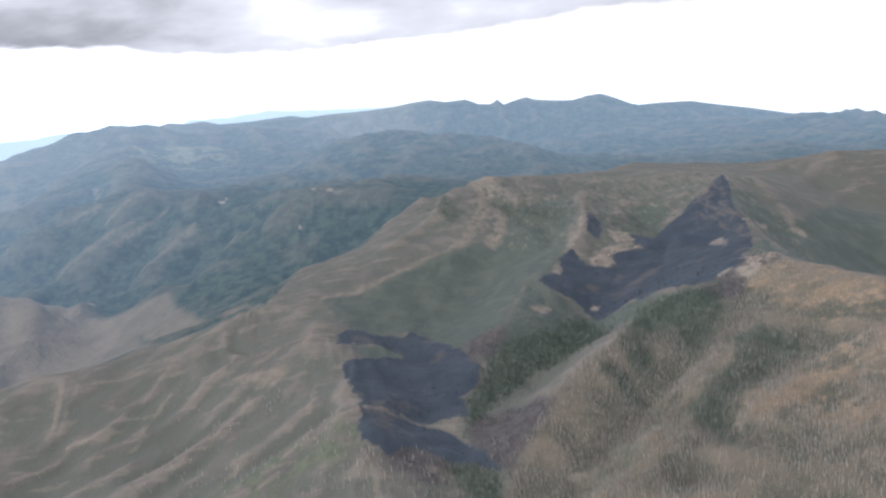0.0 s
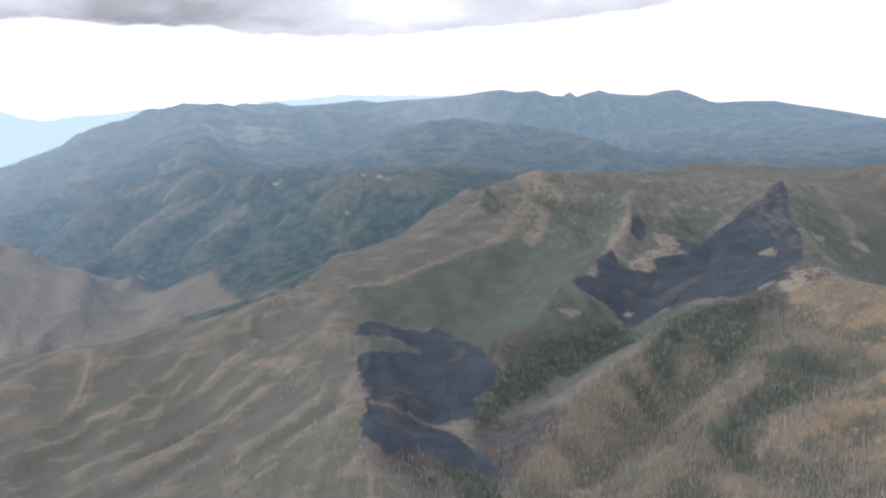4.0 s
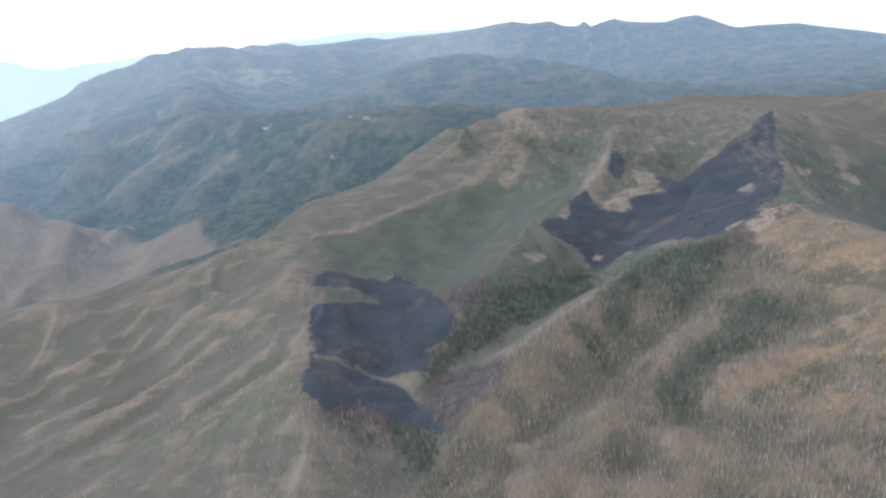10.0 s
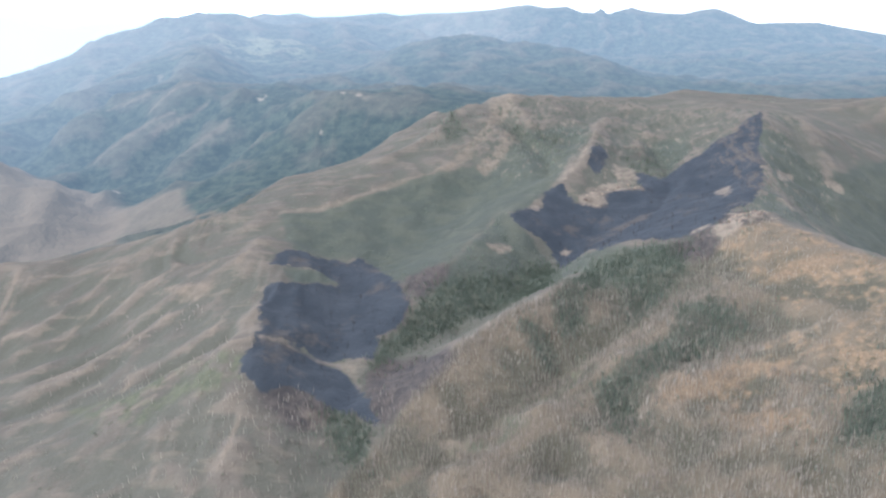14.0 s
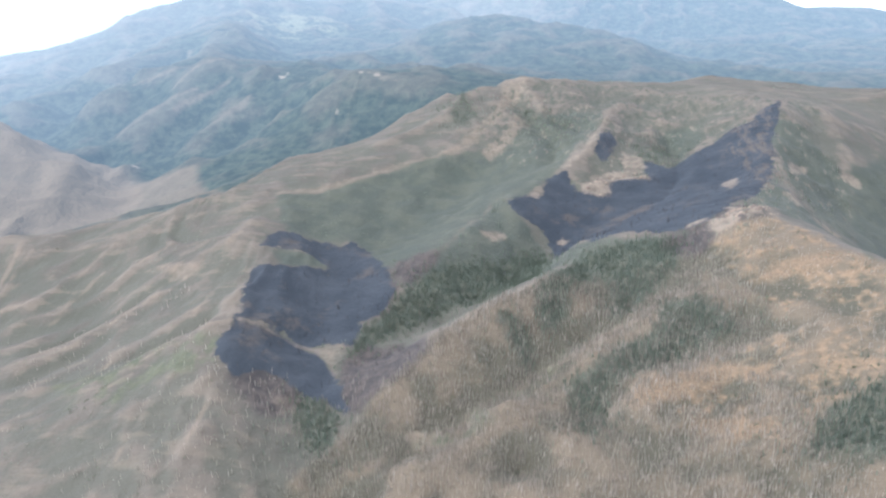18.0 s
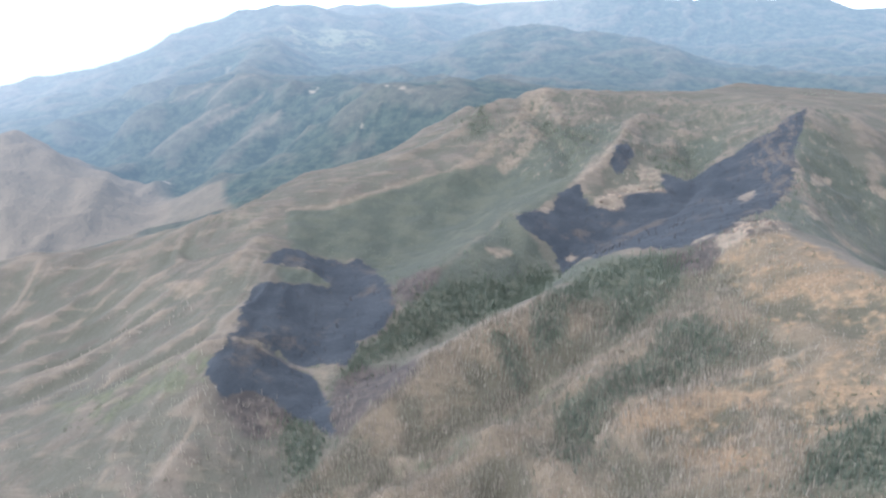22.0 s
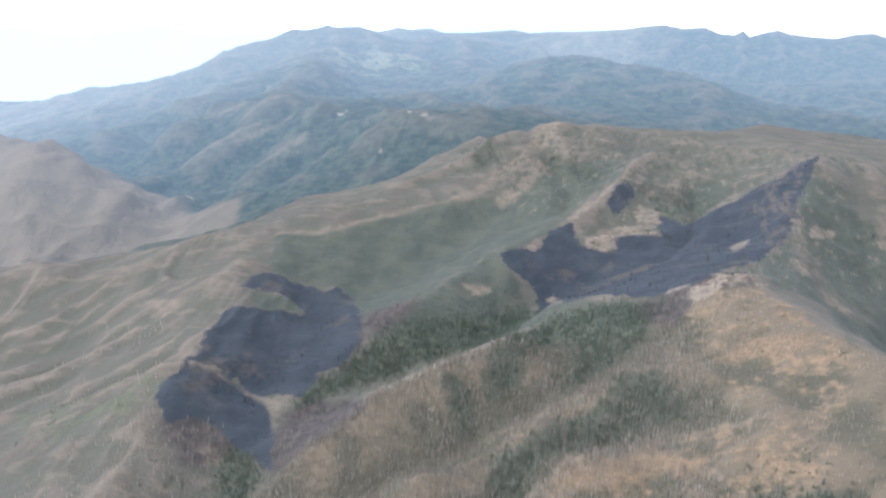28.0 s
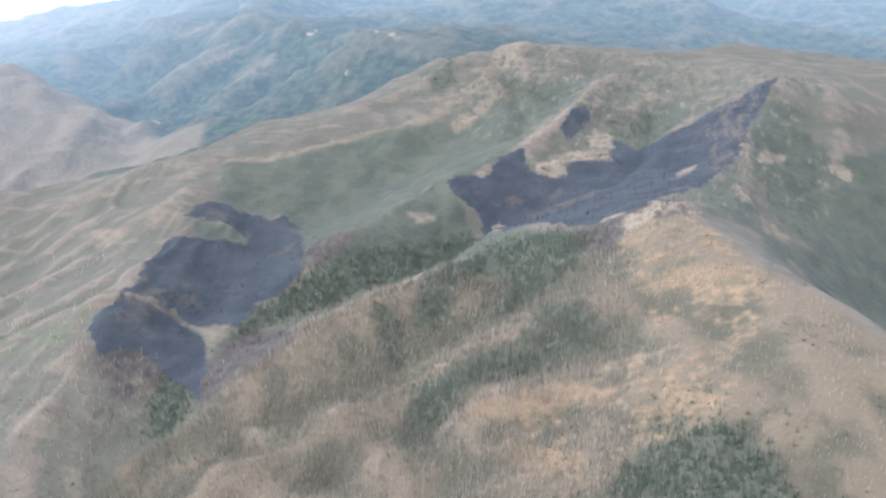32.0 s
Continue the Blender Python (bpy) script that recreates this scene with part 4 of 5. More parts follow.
    colour = t.mix(t.calc("MULTIPLY", area("bare", 0.8), 0.75), colour, rubble)
    colour = t.mix(t.calc("MULTIPLY", area("lines", 0.7, 0.5), 0.5), colour, rubble)
    fine = t.mix(0.5, (1.0, 1.0, 1.0), t.mix(grain, (0.45, 0.45, 0.45), (1.5, 1.5, 1.5)))
    mul = n.new("ShaderNodeMix")
    mul.data_type, mul.blend_type = "RGBA", "MULTIPLY"
    mul.inputs[0].default_value = 0.8
    l.new(colour, mul.inputs[6]), l.new(fine, mul.inputs[7])
    l.new(mul.outputs[2], b.inputs["Base Color"])
    # bluish sheen stands in for the thin haze over the slopes
    b.inputs["Sheen Weight"].default_value = 0.07
    b.inputs["Sheen Roughness"].default_value = 0.6
    b.inputs["Sheen Tint"].default_value = (0.75, 0.85, 1.0, 1)
    t.bump(b, t.calc("ADD", t.calc("MULTIPLY", small, 2.2), t.calc("MULTIPLY", grain, 0.6)), 0.9, 1.0)
    return m


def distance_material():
    """Land beyond the valley and far ranges, haze painted in as emission."""
    m, n, l, b = surface("haze_glow_distance", 1.0)
    t = Net(n, l)
    p = t.place()
    parts = n.new("ShaderNodeSeparateXYZ")
    l.new(p, parts.inputs[0])
    broad, patch, small = t.noise(p, 420, 5, 0.6), t.noise(p, 110, 6, 0.68), t.noise(p, 24, 4, 0.68)
    hollow = t.attribute("hollow")
    # forest, thin and brown on the ribs, dense in hollows; doubles as painted shade
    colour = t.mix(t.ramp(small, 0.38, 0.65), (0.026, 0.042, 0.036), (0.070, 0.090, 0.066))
    open_ground = t.calc("SUBTRACT", t.calc("ADD", patch, t.calc("MULTIPLY", broad, 0.45)), t.calc("MULTIPLY", hollow, 0.030))
    colour = t.mix(t.calc("MULTIPLY", t.ramp(open_ground, 0.70, 1.0), 0.42), colour, t.mix(small, (0.115, 0.105, 0.082), (0.19, 0.165, 0.128)))
    colour = t.mix(t.calc("MULTIPLY", t.ramp(t.calc("ADD", t.attribute("chip"), t.calc("MULTIPLY", t.calc("SUBTRACT", small, 0.5), 16.0)), -3, 4), 0.7), colour, (0.42, 0.36, 0.28))
    colour = t.mix(t.calc("MULTIPLY", t.attribute("hill"), t.ramp(t.calc("SUBTRACT", patch, t.calc("MULTIPLY", hollow, 0.02)), -0.3, 0.42)), colour, t.mix(small, (0.15, 0.122, 0.090), (0.235, 0.192, 0.135)))
    colour = t.mix(t.calc("MULTIPLY", t.ramp(t.calc("ADD", t.attribute("rib"), t.calc("SUBTRACT", small, 0.5)), 0.25, 0.95), 0.5), colour, (0.20, 0.170, 0.130))
    meadow = t.calc("MULTIPLY", t.attribute("meadow"), 0.5)
    colour = t.mix(t.calc("MULTIPLY", meadow, t.ramp(t.calc("ADD", t.calc("MULTIPLY", patch, 0.7), t.calc("MULTIPLY", small, 0.4)), 0.52, 0.62)), colour, (0.24, 0.25, 0.155))
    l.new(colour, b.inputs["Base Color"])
    # haze painted as emission, brighter with the miles, milkier towards the lit west
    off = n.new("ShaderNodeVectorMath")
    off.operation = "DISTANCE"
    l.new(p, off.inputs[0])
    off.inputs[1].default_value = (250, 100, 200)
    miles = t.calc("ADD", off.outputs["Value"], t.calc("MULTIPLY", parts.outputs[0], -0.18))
    haze_emission = t.mix(t.ramp(miles, 1150, 3000), (0.046, 0.070, 0.090), (0.185, 0.258, 0.330))
    haze_emission = t.mix(t.ramp(miles, 2300, 4900), haze_emission, (0.285, 0.385, 0.485))
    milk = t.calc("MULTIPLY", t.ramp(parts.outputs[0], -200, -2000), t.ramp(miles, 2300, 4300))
    haze_emission = t.mix(t.calc("MULTIPLY", milk, 0.55), haze_emission, (0.50, 0.58, 0.66))
    # a thin shower's veil painted into the emission, before the last range's middle
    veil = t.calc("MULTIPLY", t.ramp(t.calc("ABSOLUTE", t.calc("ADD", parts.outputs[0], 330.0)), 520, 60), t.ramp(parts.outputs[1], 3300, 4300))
    haze_emission = t.mix(t.calc("MULTIPLY", veil, 0.4), haze_emission, (0.52, 0.58, 0.63))
    l.new(haze_emission, b.inputs["Emission Color"])
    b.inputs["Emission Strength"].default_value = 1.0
    t.bump(b, t.calc("ADD", t.calc("MULTIPLY", patch, 16.0), t.calc("MULTIPLY", small, 3.5)), 1.0, 1.0)
    return m


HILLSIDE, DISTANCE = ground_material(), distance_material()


# ---- the ground sheet ----
def spaced(lo, hi, fine_lo, fine_hi, fine, coarse, grow=1.06):
    mid = list(np.arange(fine_lo, fine_hi, fine))
    up, step, v = [], fine, fine_hi
    while v < hi:
        up.append(v)
        step = min(step * grow, coarse)
        v += step
    down, step, v = [], fine, fine_lo - fine
    while v > lo:
        down.append(v)
        step = min(step * grow, coarse)
        v -= step
    return np.array(down[::-1] + mid + up)


def grid_mesh(name, xs, ys, z, keep=None):
    gx, gy = np.meshgrid(xs, ys)
    verts = np.c_[gx.ravel(), gy.ravel(), z.ravel()]
    nx, ny = len(xs), len(ys)
    i = np.arange((ny - 1) * (nx - 1))
    a = (i // (nx - 1)) * nx + i % (nx - 1)
    faces = np.c_[a, a + 1, a + nx + 1, a + nx]
    if keep is not None:
        faces = faces[keep(verts[a, 0], verts[a, 1])]
    return raw_mesh(name, verts, faces, True)


def raw_mesh(name, verts, faces, smooth=False):
    me = bpy.data.meshes.new(name)
    k = faces.shape[1]
    me.vertices.add(len(verts))
    me.vertices.foreach_set("co", np.ascontiguousarray(verts, np.float32).ravel())
    me.loops.add(faces.size)
    me.loops.foreach_set("vertex_index", np.ascontiguousarray(faces, np.int32).ravel())
    me.polygons.add(len(faces))
    me.polygons.foreach_set("loop_start", np.arange(0, faces.size, k, dtype=np.int32))
    me.polygons.foreach_set("use_smooth", np.full(len(faces), smooth))
    me.update()
    return me


def give(me, name, values):
    at = me.attributes.new(name, "FLOAT", "POINT")
    at.data.foreach_set("value", np.ascontiguousarray(values, np.float32).ravel())


XS = spaced(-4300, 2900, -560, 640, 3.5, 15, 1.04)
YS_ALL = spaced(-900, 4900, 560, 1400, 3.5, 13, 1.03)
YS_NEAR, YS_FAR = YS_ALL[YS_ALL < 2170], YS_ALL[YS_ALL > 920]
GX, GY = np.meshgrid(XS, YS_NEAR)
GZ = height(GX, GY)
ground = new("ground", grid_mesh("ground", XS, YS_NEAR, GZ, lambda x, y: ~is_distance(x, y)))
ground.data.materials.append(HILLSIDE)
tagged(ground, "dry brown mountain slopes with green draws and blackened burned patches", "ground", kind="structure")
for key, names in (("burn", BURN), ("scorch", SCORCH), ("pines", PINES), ("green", GREEN), ("bare", BARE), ("tan", TAN), ("snags", ("snag",)), ("lush", ("left_green", "green_draw")), ("thicket", THICKET), ("rim", ("burn_rim",)), ("patches", PATCHES), ("lines", LINES), ("streak", STREAKS), ("craggy", ("craggy", "upper"))):
    give(ground.data, key, cover(GX, GY, *names) + {"scorch": 5, "lines": 1, "burn": 2.5}.get(key, 0))


def hollow_of(xs, ys, z, step, most):
    """How far the ground lies below the mean of its surroundings."""
    def moved(v, axis, at, by):
        k = np.clip(np.searchsorted(at, at + by) - 1, 0, len(at) - 2)
        u = np.clip((at + by - at[k]) / (at[k + 1] - at[k]), 0, 1)
        a, b = np.take(v, k, axis), np.take(v, k + 1, axis)
        u = u[None, :] if axis else u[:, None]
        return a + (b - a) * u

    around = (moved(z, 1, xs, step) + moved(z, 1, xs, -step) + moved(z, 0, ys, step) + moved(z, 0, ys, -step)) / 4
    return np.clip(around - z, -most, most)


BEND = 5 * fbm(GX, GY, 30, 211, 3)
give(ground.data, "spine", np.maximum.reduce([crease(GX + BEND, GY - BEND, line, 8) for line in SPINES]))
give(ground.data, "hollow", hollow_of(XS, YS_NEAR, GZ, 24, 4))
# valley woods and hill share the far sheet and its painted haze
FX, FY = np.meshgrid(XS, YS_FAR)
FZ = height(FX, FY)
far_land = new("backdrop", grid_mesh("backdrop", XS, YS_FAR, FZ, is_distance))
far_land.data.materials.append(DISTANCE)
give(far_land.data, "hollow", hollow_of(XS, YS_FAR, FZ, 60, 8))
give(far_land.data, "meadow", ramp(np.hypot((FX + 960) / 260, (FY - 3150) / 330), 1.0, 0.55))
chips = np.full(FX.shape, -60.0)
for cx, cy, cr in ((-505, 1936, 7), (-500, 1962, 4), (-1010, 2046, 9), (-970, 2060, 6), (-1244, 2051, 7), (-1120, 2040, 6), (-276, 1652, 4), (-253, 1760, 7), (-215, 1750, 6), (-704, 1549, 7), (-690, 1557, 6), (-720, 1630, 8)):
    chips = np.maximum(chips, cr - np.hypot(FX - cx + 8 * fbm(FX, FY, 20, 600), (FY - cy) * 0.7))
give(far_land.data, "chip", chips)
give(far_land.data, "rib", np.maximum.reduce([crease(FX + 22 * fbm(FX, FY, 60, 223, 3), FY + 22 * fbm(FX, FY, 60, 229, 3), line, 22) for line in FAR_SPINES]))
give(far_land.data, "hill", np.maximum(0.8 * ramp(cover(FX, FY, "bare_back"), -14, 10), ramp(np.hypot((FX + 1000) / 420, (FY - 1380) / 260), 1.15, 0.95)))
tagged(far_land, "hazy blue distant forested mountain ranges", "mountains", kind="structure")


def skyline(name, far, lo, hi, turn_lo, turn_hi, seed, haze_emission, label):
    """A last range on the horizon, its bright haze painted as emission."""
    turn = np.radians(np.linspace(turn_lo, turn_hi, 260))
    s = turn * far
    crest = lo + (hi - lo) * np.clip(0.5 + 0.75 * ribs(s, 0 * s, 420, seed, 4), 0, 1.0)
    ends = np.radians(5)
    crest = crest - 150 * (1 - ramp(turn, turn[0], turn[0] + ends) * ramp(-turn, -turn[-1], ends - turn[-1]))
    rows = []
    for k, drop in enumerate((0.0, 40.0, 160.0, 500.0)):
        d = far - drop * 0.3
        rows.append(np.c_[d * np.sin(turn) + 200, d * np.cos(turn) + 110, crest - drop])
    n = len(turn)
    i = np.arange(3 * (n - 1))
    a = (i // (n - 1)) * n + i % (n - 1)
    ob = new(name, raw_mesh(name, np.concatenate(rows), np.c_[a, a + n, a + n + 1, a + 1], True))
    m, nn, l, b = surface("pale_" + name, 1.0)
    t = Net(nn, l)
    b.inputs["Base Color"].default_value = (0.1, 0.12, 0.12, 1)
    l.new(t.mix(t.noise(t.place(), 300, 4), tuple(0.9 * c for c in haze_emission), haze_emission), b.inputs["Emission Color"])
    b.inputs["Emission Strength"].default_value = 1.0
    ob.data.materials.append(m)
    return tagged(ob, label, "mountains", kind="structure")


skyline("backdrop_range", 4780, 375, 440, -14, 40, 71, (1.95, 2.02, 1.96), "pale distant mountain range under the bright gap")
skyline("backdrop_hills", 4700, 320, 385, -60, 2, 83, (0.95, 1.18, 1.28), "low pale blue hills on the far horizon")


# ---- timber ----
def bark_material(name, dark, light):
    m, n, l, b = surface(name, 0.9)
    t = Net(n, l)
    tone = t.noise(t.place(), 6, 3)
    if name.endswith("_single"):
        tone = t.calc("ADD", t.calc("MULTIPLY", tone, 0.5), t.calc("MULTIPLY", n.new("ShaderNodeObjectInfo").outputs["Random"], 0.5))
    else:
        tone = t.calc("ADD", t.calc("MULTIPLY", tone, 0.4), t.calc("MULTIPLY", n.new("ShaderNodeNewGeometry").outputs["Random Per Island"], 0.6))
    l.new(t.mix(t.ramp(tone, 0.25, 0.75), dark, light), b.inputs["Base Color"])
    return m


def needle_material(name, dark, light, single=False):
    m, n, l, b = surface(name, 0.85)
    t = Net(n, l)
    rnd = n.new("ShaderNodeObjectInfo").outputs["Random"] if single else n.new("ShaderNodeNewGeometry").outputs["Random Per Island"]
    tone = t.calc("ADD", t.calc("MULTIPLY", t.noise(t.place(), 18, 3), 0.6), t.calc("MULTIPLY", rnd, 0.4))
    l.new(t.mix(t.ramp(tone, 0.3, 0.75), dark, light), b.inputs["Base Color"])
    # bluish sheen lifts the crowns in place of haze
    b.inputs["Sheen Weight"].default_value = 0.3
    b.inputs["Sheen Tint"].default_value = (0.7, 0.85, 1.0, 1)
    # needles let some light through
    glow, both = n.new("ShaderNodeBsdfTranslucent"), n.new("ShaderNodeMixShader")
    glow.inputs[0].default_value = (0.30, 0.36, 0.28, 1)
    both.inputs[0].default_value = 0.5
    out = [k for k in n if k.type == "OUTPUT_MATERIAL"][0]
    l.new(b.outputs[0], both.inputs[1]), l.new(glow.outputs[0], both.inputs[2]), l.new(both.outputs[0], out.inputs[0])
    return m


SILVER = bark_material("silvered_wood", (0.25, 0.230, 0.196), (0.50, 0.465, 0.405))
SILVER_ONE = bark_material("silvered_wood_single", (0.25, 0.230, 0.196), (0.50, 0.465, 0.405))
BARK_ONE = bark_material("bark_single", (0.10, 0.08, 0.065), (0.17, 0.14, 0.115))
NEEDLES = needle_material("fir_needles", (0.138, 0.172, 0.146), (0.188, 0.220, 0.180))
NEEDLES_ONE = needle_material("fir_needles_single", (0.138, 0.172, 0.146), (0.188, 0.220, 0.180), True)
LEAVES = needle_material("shrub_leaves", (0.085, 0.092, 0.060), (0.135, 0.138, 0.090))


def crown_form(rng, tiers, blades, tall=1.0):
    """Drooping boughs round a stem one metre tall: verts, triangles."""
    verts, faces = [], []
    for k in range(tiers):
        u = k / tiers
        z = 0.10 + 0.86 * u
        out = (0.20 * (1 - u) ** 0.85 + 0.015) * rng.uniform(0.8, 1.2)
        turn = rng.uniform(0, 6.28)
        for j in range(blades):
            if rng.random() < 0.08:
                continue
            a = turn + 6.283 * j / blades + rng.uniform(-0.25, 0.25)
            o = out * rng.uniform(0.65, 1.2)
            wide = 3.0 / blades
            i = len(verts)
            top = z + 0.14 * (1 - 0.4 * u)
            verts += [(0, 0, top), (o * math.cos(a - wide), o * math.sin(a - wide), z - 0.02), (1.12 * o * math.cos(a), 1.12 * o * math.sin(a), z - 0.075),
                      (o * math.cos(a + wide), o * math.sin(a + wide), z - 0.02)]
            faces += [(i, i + 1, i + 2), (i, i + 2, i + 3)]
    i = len(verts)
    verts += [(0.012, 0, 0.9), (-0.008, 0.01, 0.9), (-0.008, -0.01, 0.9), (0, 0, 1.0)]
    faces += [(i, i + 1, i + 3), (i + 1, i + 2, i + 3), (i + 2, i, i + 3)]
    return np.array(verts), np.array(faces)


def pole_form(rng, sides, low, high, width, tip=0.3, lean=0.03):
    verts, faces = [], []
    dx, dy = rng.uniform(-lean, lean), rng.uniform(-lean, lean)
    for z, w in ((low, width), (high * 0.55, width * 0.72), (high, width * tip)):
        for j in range(sides):
            a = 6.283 * j / sides
            verts.append((dx * z + w * math.cos(a), dy * z + w * math.sin(a), z))
    for r in range(2):
        for j in range(sides):
            a, b = r * sides + j, r * sides + (j + 1) % sides
            faces += [(a, b, b + sides), (a, b + sides, a + sides)]
    return verts, faces


def limb_form(rng, z, reach_out):
    a = rng.uniform(0, 6.28)
    c, s = math.cos(a), math.sin(a)
    r = reach_out * rng.uniform(0.6, 1.2)
    lift = rng.uniform(-0.03, 0.07)
    w = 0.018
    verts = [(-s * w, c * w, z), (s * w, -c * w, z), (0, 0, z + 2 * w), (r * c, r * s, z + lift)]
    return verts, [(0, 1, 3), (1, 2, 3), (2, 0, 3)]


def snag_form(rng, limbs):
    """A bleached stem with short broken limbs all the way up."""
    dx, dy = rng.uniform(-0.06, 0.06), rng.uniform(-0.06, 0.06)
    verts = [(0.046 * math.cos(2.09 * k), 0.046 * math.sin(2.09 * k), -0.05) for k in range(3)]
    verts += [(dx + 0.013 * math.cos(2.09 * k), dy + 0.013 * math.sin(2.09 * k), 1.0) for k in range(3)]
    faces = [(0, 1, 4), (0, 4, 3), (1, 2, 5), (1, 5, 4), (2, 0, 3), (2, 3, 5)]
    for k in range(limbs):
        z = 0.22 + 0.74 * k / limbs + rng.uniform(-0.03, 0.03)
        v, f = limb_form(rng, z, 0.15 * (1.05 - 0.7 * z))
        i = len(verts)
        verts += [(a + dx * z, b + dy * z, c) for a, b, c in v]
        faces += [tuple(i + k for k in tri) for tri in f[:2]]
    return np.array(verts), np.array(faces)


def shrub_form(rng):
    verts, faces = [], []
    for _ in range(9):
        a, r = rng.uniform(0, 6.28), rng.uniform(0.05, 0.4)
        x, y, z, o = r * math.cos(a), r * math.sin(a), rng.uniform(0.15, 0.5), rng.uniform(0.18, 0.36)
        i = len(verts)
        t = rng.uniform(0, 6.28)
        ring = [(x + o * math.cos(t + k * 2.09), y + o * math.sin(t + k * 2.09), z - rng.uniform(0, 0.2)) for k in range(3)]
        verts += ring + [(x, y, z + o * 0.8)]
        faces += [(i, i + 1, i + 3), (i + 1, i + 2, i + 3), (i + 2, i, i + 3)]
    return np.array(verts), np.array(faces)


def sprinkle(rng, box, count):
    (x0, y0), (x1, y1) = box
    return rng.uniform(x0, x1, count), rng.uniform(y0, y1, count)


def stand(name, forms, x, y, tall, girth, material, label, category, seed, sink=0.15):
    """One mesh of many alike plants on the ground."""
    rng = np.random.default_rng(seed)
    z = height(x, y) - sink
    verts, faces, base = [], [], 0
    pick = rng.integers(0, len(forms), len(x))
    for k, (fv, ff) in enumerate(forms):
        who = np.where(pick == k)[0]
        if not len(who):
            continue
        a = rng.uniform(0, 6.28, len(who))
        h, g = tall[who], tall[who] * girth * rng.uniform(0.8, 1.25, len(who))
        c, s = np.cos(a)[:, None], np.sin(a)[:, None]
        vx = (fv[:, 0] * c - fv[:, 1] * s) * g[:, None] + x[who][:, None]
        vy = (fv[:, 0] * s + fv[:, 1] * c) * g[:, None] + y[who][:, None]
        vz = fv[:, 2] * h[:, None] + z[who][:, None]
        verts.append(np.stack([vx, vy, vz], -1).reshape(-1, 3))
        faces.append((ff[None] + (base + np.arange(len(who)) * len(fv))[:, None, None]).reshape(-1, 3))
        base += len(who) * len(fv)
    ob = new(name, raw_mesh(name, np.concatenate(verts), np.concatenate(faces)))
    ob.data.materials.append(material)
    return tagged(ob, label, category, kind="stuff")


FIRS = [crown_form(random.Random(40 + k), 6, 5) for k in range(6)]
SMALL_FIRS = [crown_form(random.Random(60 + k), 4, 5) for k in range(6)]
SNAGS = [snag_form(random.Random(80 + k), 6) for k in range(8)]
SHRUBS = [shrub_form(random.Random(100 + k)) for k in range(6)]


def grow(box, count, wish, seed):
    """Places drawn in a box and kept with the odds that wish() gives."""
    r = np.random.default_rng(seed)
    x, y = sprinkle(r, box, count)
    keep = r.random(count) < wish(x, y)
    return x[keep], y[keep]


def tall_of(count, lo, hi, seed):
    return np.random.default_rng(seed).uniform(lo, hi, count) ** 1.0


# firs of the near draws and spurs
def fir_odds(x, y):
    thick = ramp(cover(x, y, *PINES), -12, 12) * (0.55 + 0.30 * ramp(fbm(x, y, 16, 511, 3), -0.30, 0.25))
    fringe = 0.045 * ramp(cover(x, y, *PINES, *THICKET), -45, -5) + 0.09 * ramp(cover(x, y, *THICKET), -5, 4)
    slopes = 0.035 * ramp(cover(x, y, "green_spur", "right_green", "craggy"), -2, 6) * ramp(fbm(x, y, 30, 517, 3), -0.1, 0.3)
    clear = 1 - ramp(cover(x, y, *BURN), -3, 1)
    return np.maximum.reduce([thick, fringe, slopes]) * clear


fx, fy = grow(((-80, 540), (620, 1460)), 230000, fir_odds, 11)
stand("fir_stand", FIRS, fx, fy, tall_of(len(fx), 2.8, 6.2, 12), 0.50, NEEDLES, "dense dark green firs filling the draws between the spurs", "trees", 13)


px, py = grow(((150, 1520), (900, 1760)), 900, lambda x, y: 0.7 * ramp(fbm(x, y, 60, 541, 3), 0.0, 0.3), 25)
stand("crest_trees", SMALL_FIRS, px, py, tall_of(len(px), 2, 4, 26), 1.6, NEEDLES, "low scattered dark conifers along the bare crest", "trees", 27)


# dead standing timber on the spurs
def snag_odds(x, y):
    over = ramp(cover(x, y, "snag"), -4, 10)
    thin = 1 - 0.55 * ramp(cover(x, y, *TAN), -3, 8) * ramp(fbm(x, y, 26, 547, 3), -0.25, 0.1)
    thin = thin * (1 - 0.72 * ramp(x + 0.15 * (y - 700), 365, 420))
    return over * thin * (0.45 + 0.55 * ramp(fbm(x, y, 22, 553, 3), -0.3, 0.2))


sx, sy = grow(((0, 485), (565, 910)), 92000, snag_odds, 31)
stand("dead_timber", SNAGS, sx, sy, tall_of(len(sx), 2.4, 5.6, 32) * (1 - 0.35 * ramp(sx, 360, 430)) * (1 + 0.3 * ramp(cover(sx, sy, "crest_mid", "crest_front", "crest_near"), -4, 2)), 1.0, SILVER, "grey dead standing trunks covering the burned-over spurs", "trees", 33)
ex, ey = grow(((-330, 560), (60, 900)), 9000, lambda x, y: (0.16 * ramp(fbm(x, y, 50, 557, 3), 0.0, 0.3) + 0.5 * ramp(x, -170, -60) * ramp(y, 745, 690)) * (1 - ramp(cover(x, y, *BURN), -4, 2)), 35)
stand("thin_timber", SNAGS, ex, ey, tall_of(len(ex), 3, 6.5, 36), 1.0, SILVER, "scattered grey dead trunks on the western slope", "trees", 37)
bx, by = grow(((-130, 690), (480, 1300)), 5200, lambda x, y: 0.5 * ramp(cover(x, y, *BURN, *SCORCH), -2, 4), 38)
CHARRED = bark_material("charred_wood", (0.035, 0.033, 0.035), (0.10, 0.09, 0.085))
stand("charred_timber", SNAGS, bx, by, tall_of(len(bx), 2.5, 6.5, 39), 1.0, CHARRED, "blackened trunks left standing in the burned bowl", "trees", 40)


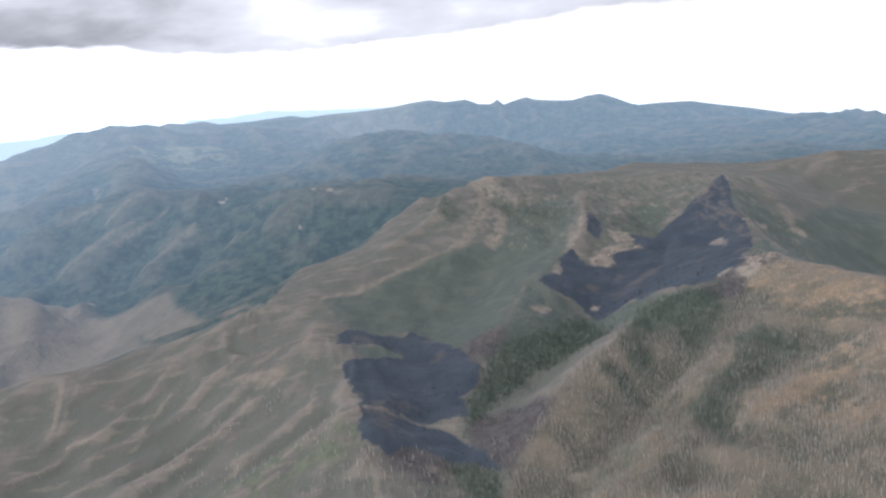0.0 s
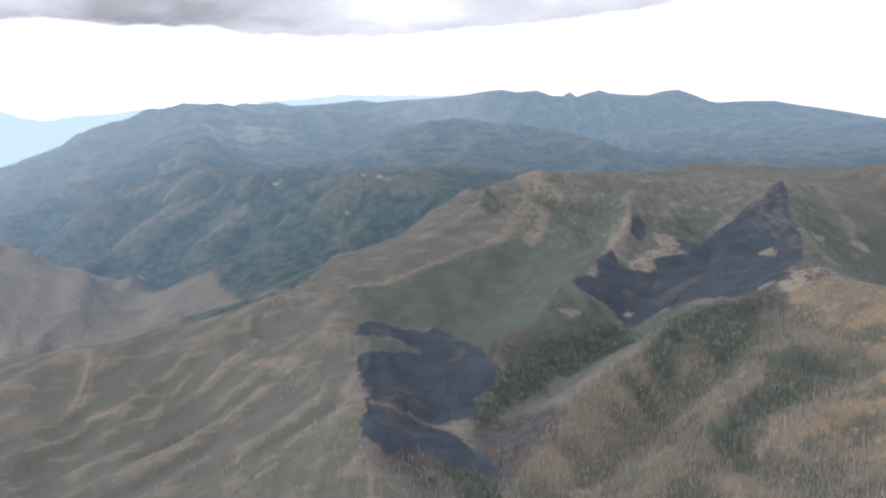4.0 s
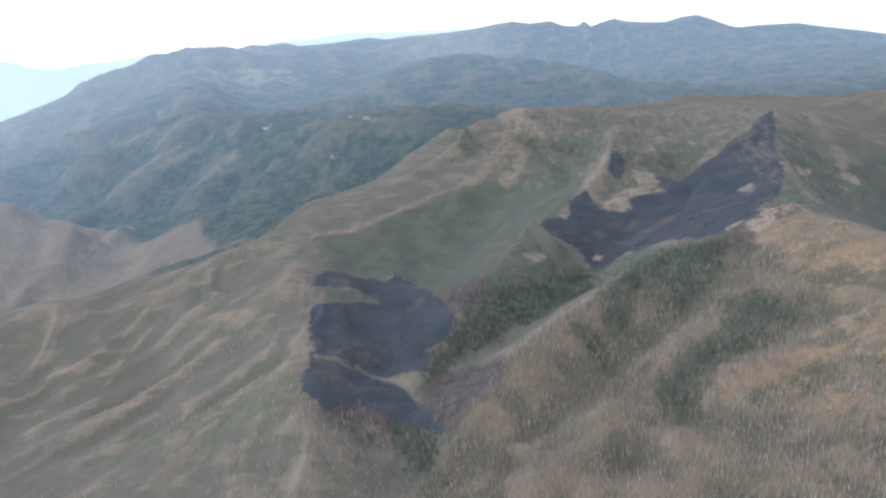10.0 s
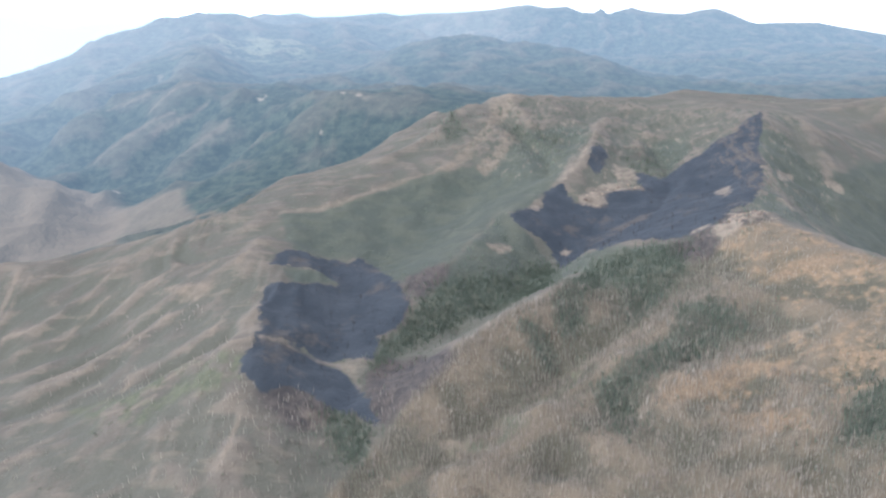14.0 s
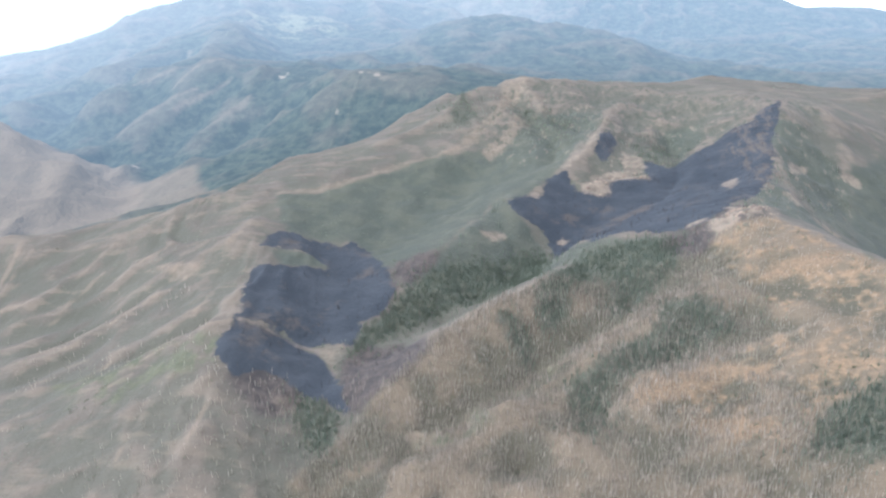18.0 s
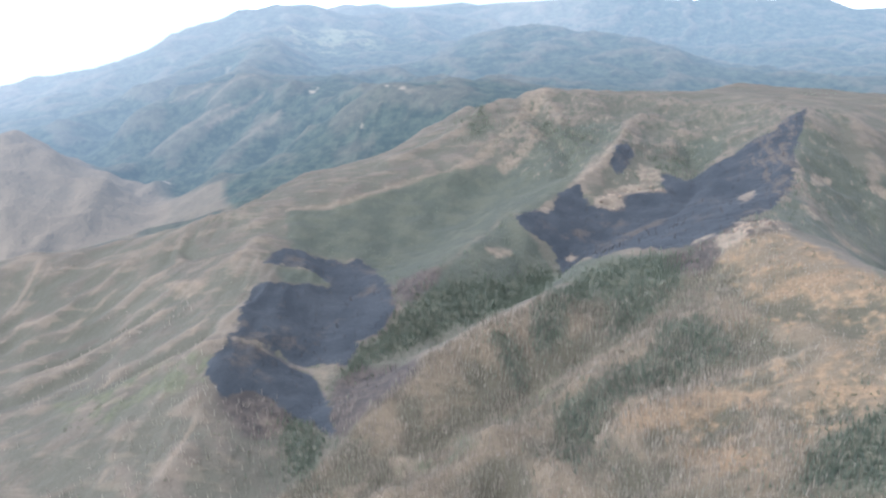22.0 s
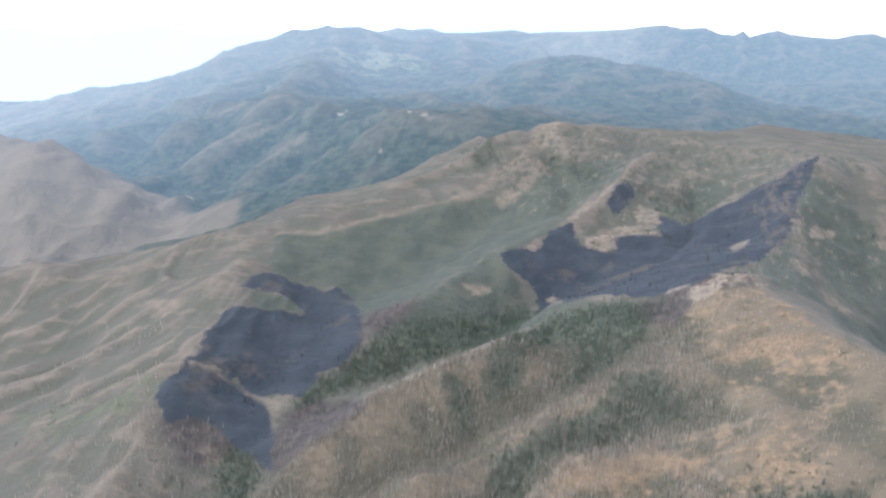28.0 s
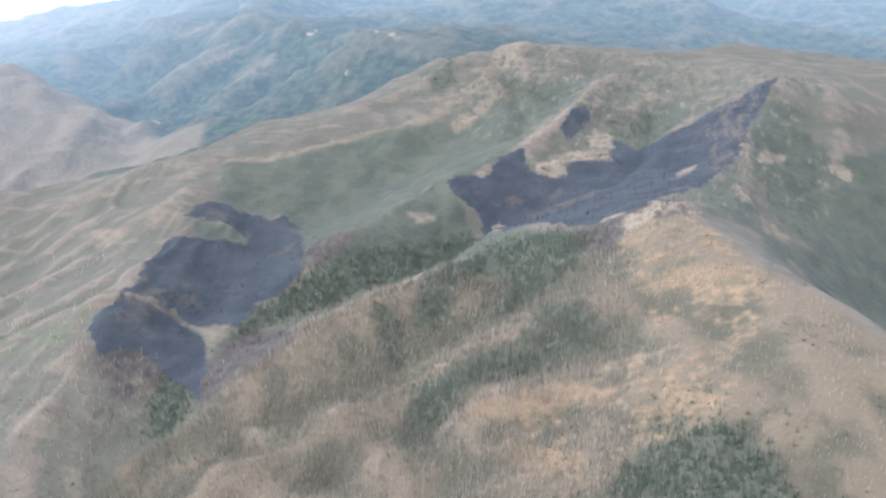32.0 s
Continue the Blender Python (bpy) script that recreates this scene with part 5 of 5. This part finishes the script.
# low brush
def shrub_odds(x, y):
    return (0.55 * ramp(fbm(x, y, 24, 563, 4), 0.12, 0.38) + 0.9 * ramp(cover(x, y, *BRUSH), -2, 5)) * (1 - ramp(cover(x, y, *BURN), -6, 0)) * (0.35 + 0.65 * ramp(cover(x, y, *TAN, "snag", "left_green", "green_spur"), -10, 4))


bx, by = grow(((-520, 540), (620, 1330)), 66000, shrub_odds, 41)
stand("brush", SHRUBS, bx, by, tall_of(len(bx), 0.5, 1.5, 42), 1.4, LEAVES, "low dark green brush dotted over the dry slopes", "shrubs", 43, 0.3)


# ---- single trees on the nearest ground ----
def part(name, verts, faces, material, parent, label=""):
    ob = new(name, raw_mesh(name, np.asarray(verts, float), np.asarray(faces)))
    ob.data.materials.append(material)
    ob.parent = parent
    if label:
        ob["label"] = label
    return ob


def fir_tree(seed):
    r = random.Random(seed)
    tree = new("fir_tree")
    v, f = pole_form(r, 6, -0.04, 0.9, 0.022)
    part("trunk", np.array(v) * 8, f, BARK_ONE, tree, "brown scaly trunk")
    v, f = crown_form(r, 11, 8)
    part("crown", v * np.array((5.4, 5.4, 8.0)), f, NEEDLES_ONE, tree, "dark green drooping boughs")
    return tagged(tree, "dark green fir standing among dry grass and snags", "tree", "firs on the near spur")


def dead_tree(seed):
    r = random.Random(seed)
    tree = new("dead_tree")
    v, f = pole_form(r, 6, -0.05, 1.0, 0.020, 0.25)
    part("trunk", np.array(v) * 7, f, SILVER_ONE, tree, "bare silver-grey trunk")
    for k in range(4):
        v, f = limb_form(r, 0.35 + 0.14 * k + r.uniform(-0.04, 0.04), 0.11)
        part("limb", np.array(v) * 7, f, SILVER_ONE, tree)
    return tagged(tree, "leafless silver-grey dead conifer with broken limbs", "tree", "snags on the near spur")


def rock(seed):
    r = random.Random(seed)
    bm = bmesh.new()
    bmesh.ops.create_icosphere(bm, subdivisions=2, radius=1.0)
    for v in bm.verts:
        d = v.co.normalized()
        k = 1 + 0.45 * noise.noise(d * 1.4 + Vector((seed, 0, 0))) + 0.2 * noise.noise(d * 3.3 + Vector((0, seed, 0)))
        v.co = Vector((d.x * 1.25 * k, d.y * k, d.z * 0.8 * k))
    me = bpy.data.meshes.new("rock")
    bm.to_mesh(me)
    bm.free()
    ob = new("rock", me)
    me.materials.append(STONE)
    return tagged(ob, "weathered pale brown rock outcrop jutting from the slope", "rock", "rocks of the outcrops")


def stone_material():
    m, n, l, b = surface("weathered_stone", 0.9)
    t = Net(n, l)
    p = t.place()
    tone = t.calc("ADD", t.calc("MULTIPLY", t.noise(p, 3.0, 5, 0.65), 0.7), t.calc("MULTIPLY", n.new("ShaderNodeObjectInfo").outputs["Random"], 0.3))
    l.new(t.mix(t.ramp(tone, 0.3, 0.72), (0.20, 0.165, 0.14), (0.43, 0.36, 0.29)), b.inputs["Base Color"])
    t.bump(b, t.noise(p, 0.9, 4, 0.7), 0.9, 0.5)
    return m


STONE = stone_material()


def set_out(makers, x, y, low, high, seed, sink):
    """Copies of the given things at places on the ground."""
    r = random.Random(seed)
    z = height(np.array(x, float), np.array(y, float))
    made = [m for m in makers]
    for k, (px_, py_, pz_) in enumerate(zip(x, y, z)):
        s = r.uniform(low, high)
        m = pose(px_, py_, pz_ - sink * s, 0, 0, r.uniform(0, 360)) @ Matrix.Diagonal((s, s, s * r.uniform(0.85, 1.2), 1))
        if k < len(made):
            made[k].matrix_world = m
        else:
            made.append(copy_thing(made[k % len(makers)], Matrix.Identity(4)))
            made[-1].matrix_basis = m


tx, ty = grow(((300, 540), (520, 700)), 2600, lambda x, y: 0.9 * ramp(cover(x, y, "pine_corner"), -5, 4), 92)
set_out([fir_tree(1), fir_tree(2), fir_tree(3), fir_tree(4)], tx[:110], ty[:110], 0.42, 0.72, 93, 0.2)
dx_, dy_ = grow(((240, 590), (470, 720)), 900, lambda x, y: 0.8 * ramp(cover(x, y, "snag"), 0, 8), 94)
set_out([dead_tree(1), dead_tree(2), dead_tree(3), dead_tree(4)], dx_[:150], dy_[:150], 0.5, 0.95, 95, 0.2)
rx, ry = grow(((340, 885), (430, 960)), 500, lambda x, y: ramp(np.hypot((x - 388) / 30, (y - 915) / 14), 1.2, 0.5) * 0.5, 96)
cx, cy = grow(((200, 1115), (310, 1240)), 600, lambda x, y: 0.28 * ramp(cover(x, y, "bare_cliff"), -2, 4), 97)
rx, ry = np.r_[rx[:45], cx[:40]], np.r_[ry[:45], cy[:40]]
set_out([rock(1), rock(2), rock(3), rock(4), rock(5)], rx, ry, 0.8, 2.6, 99, 0.25)
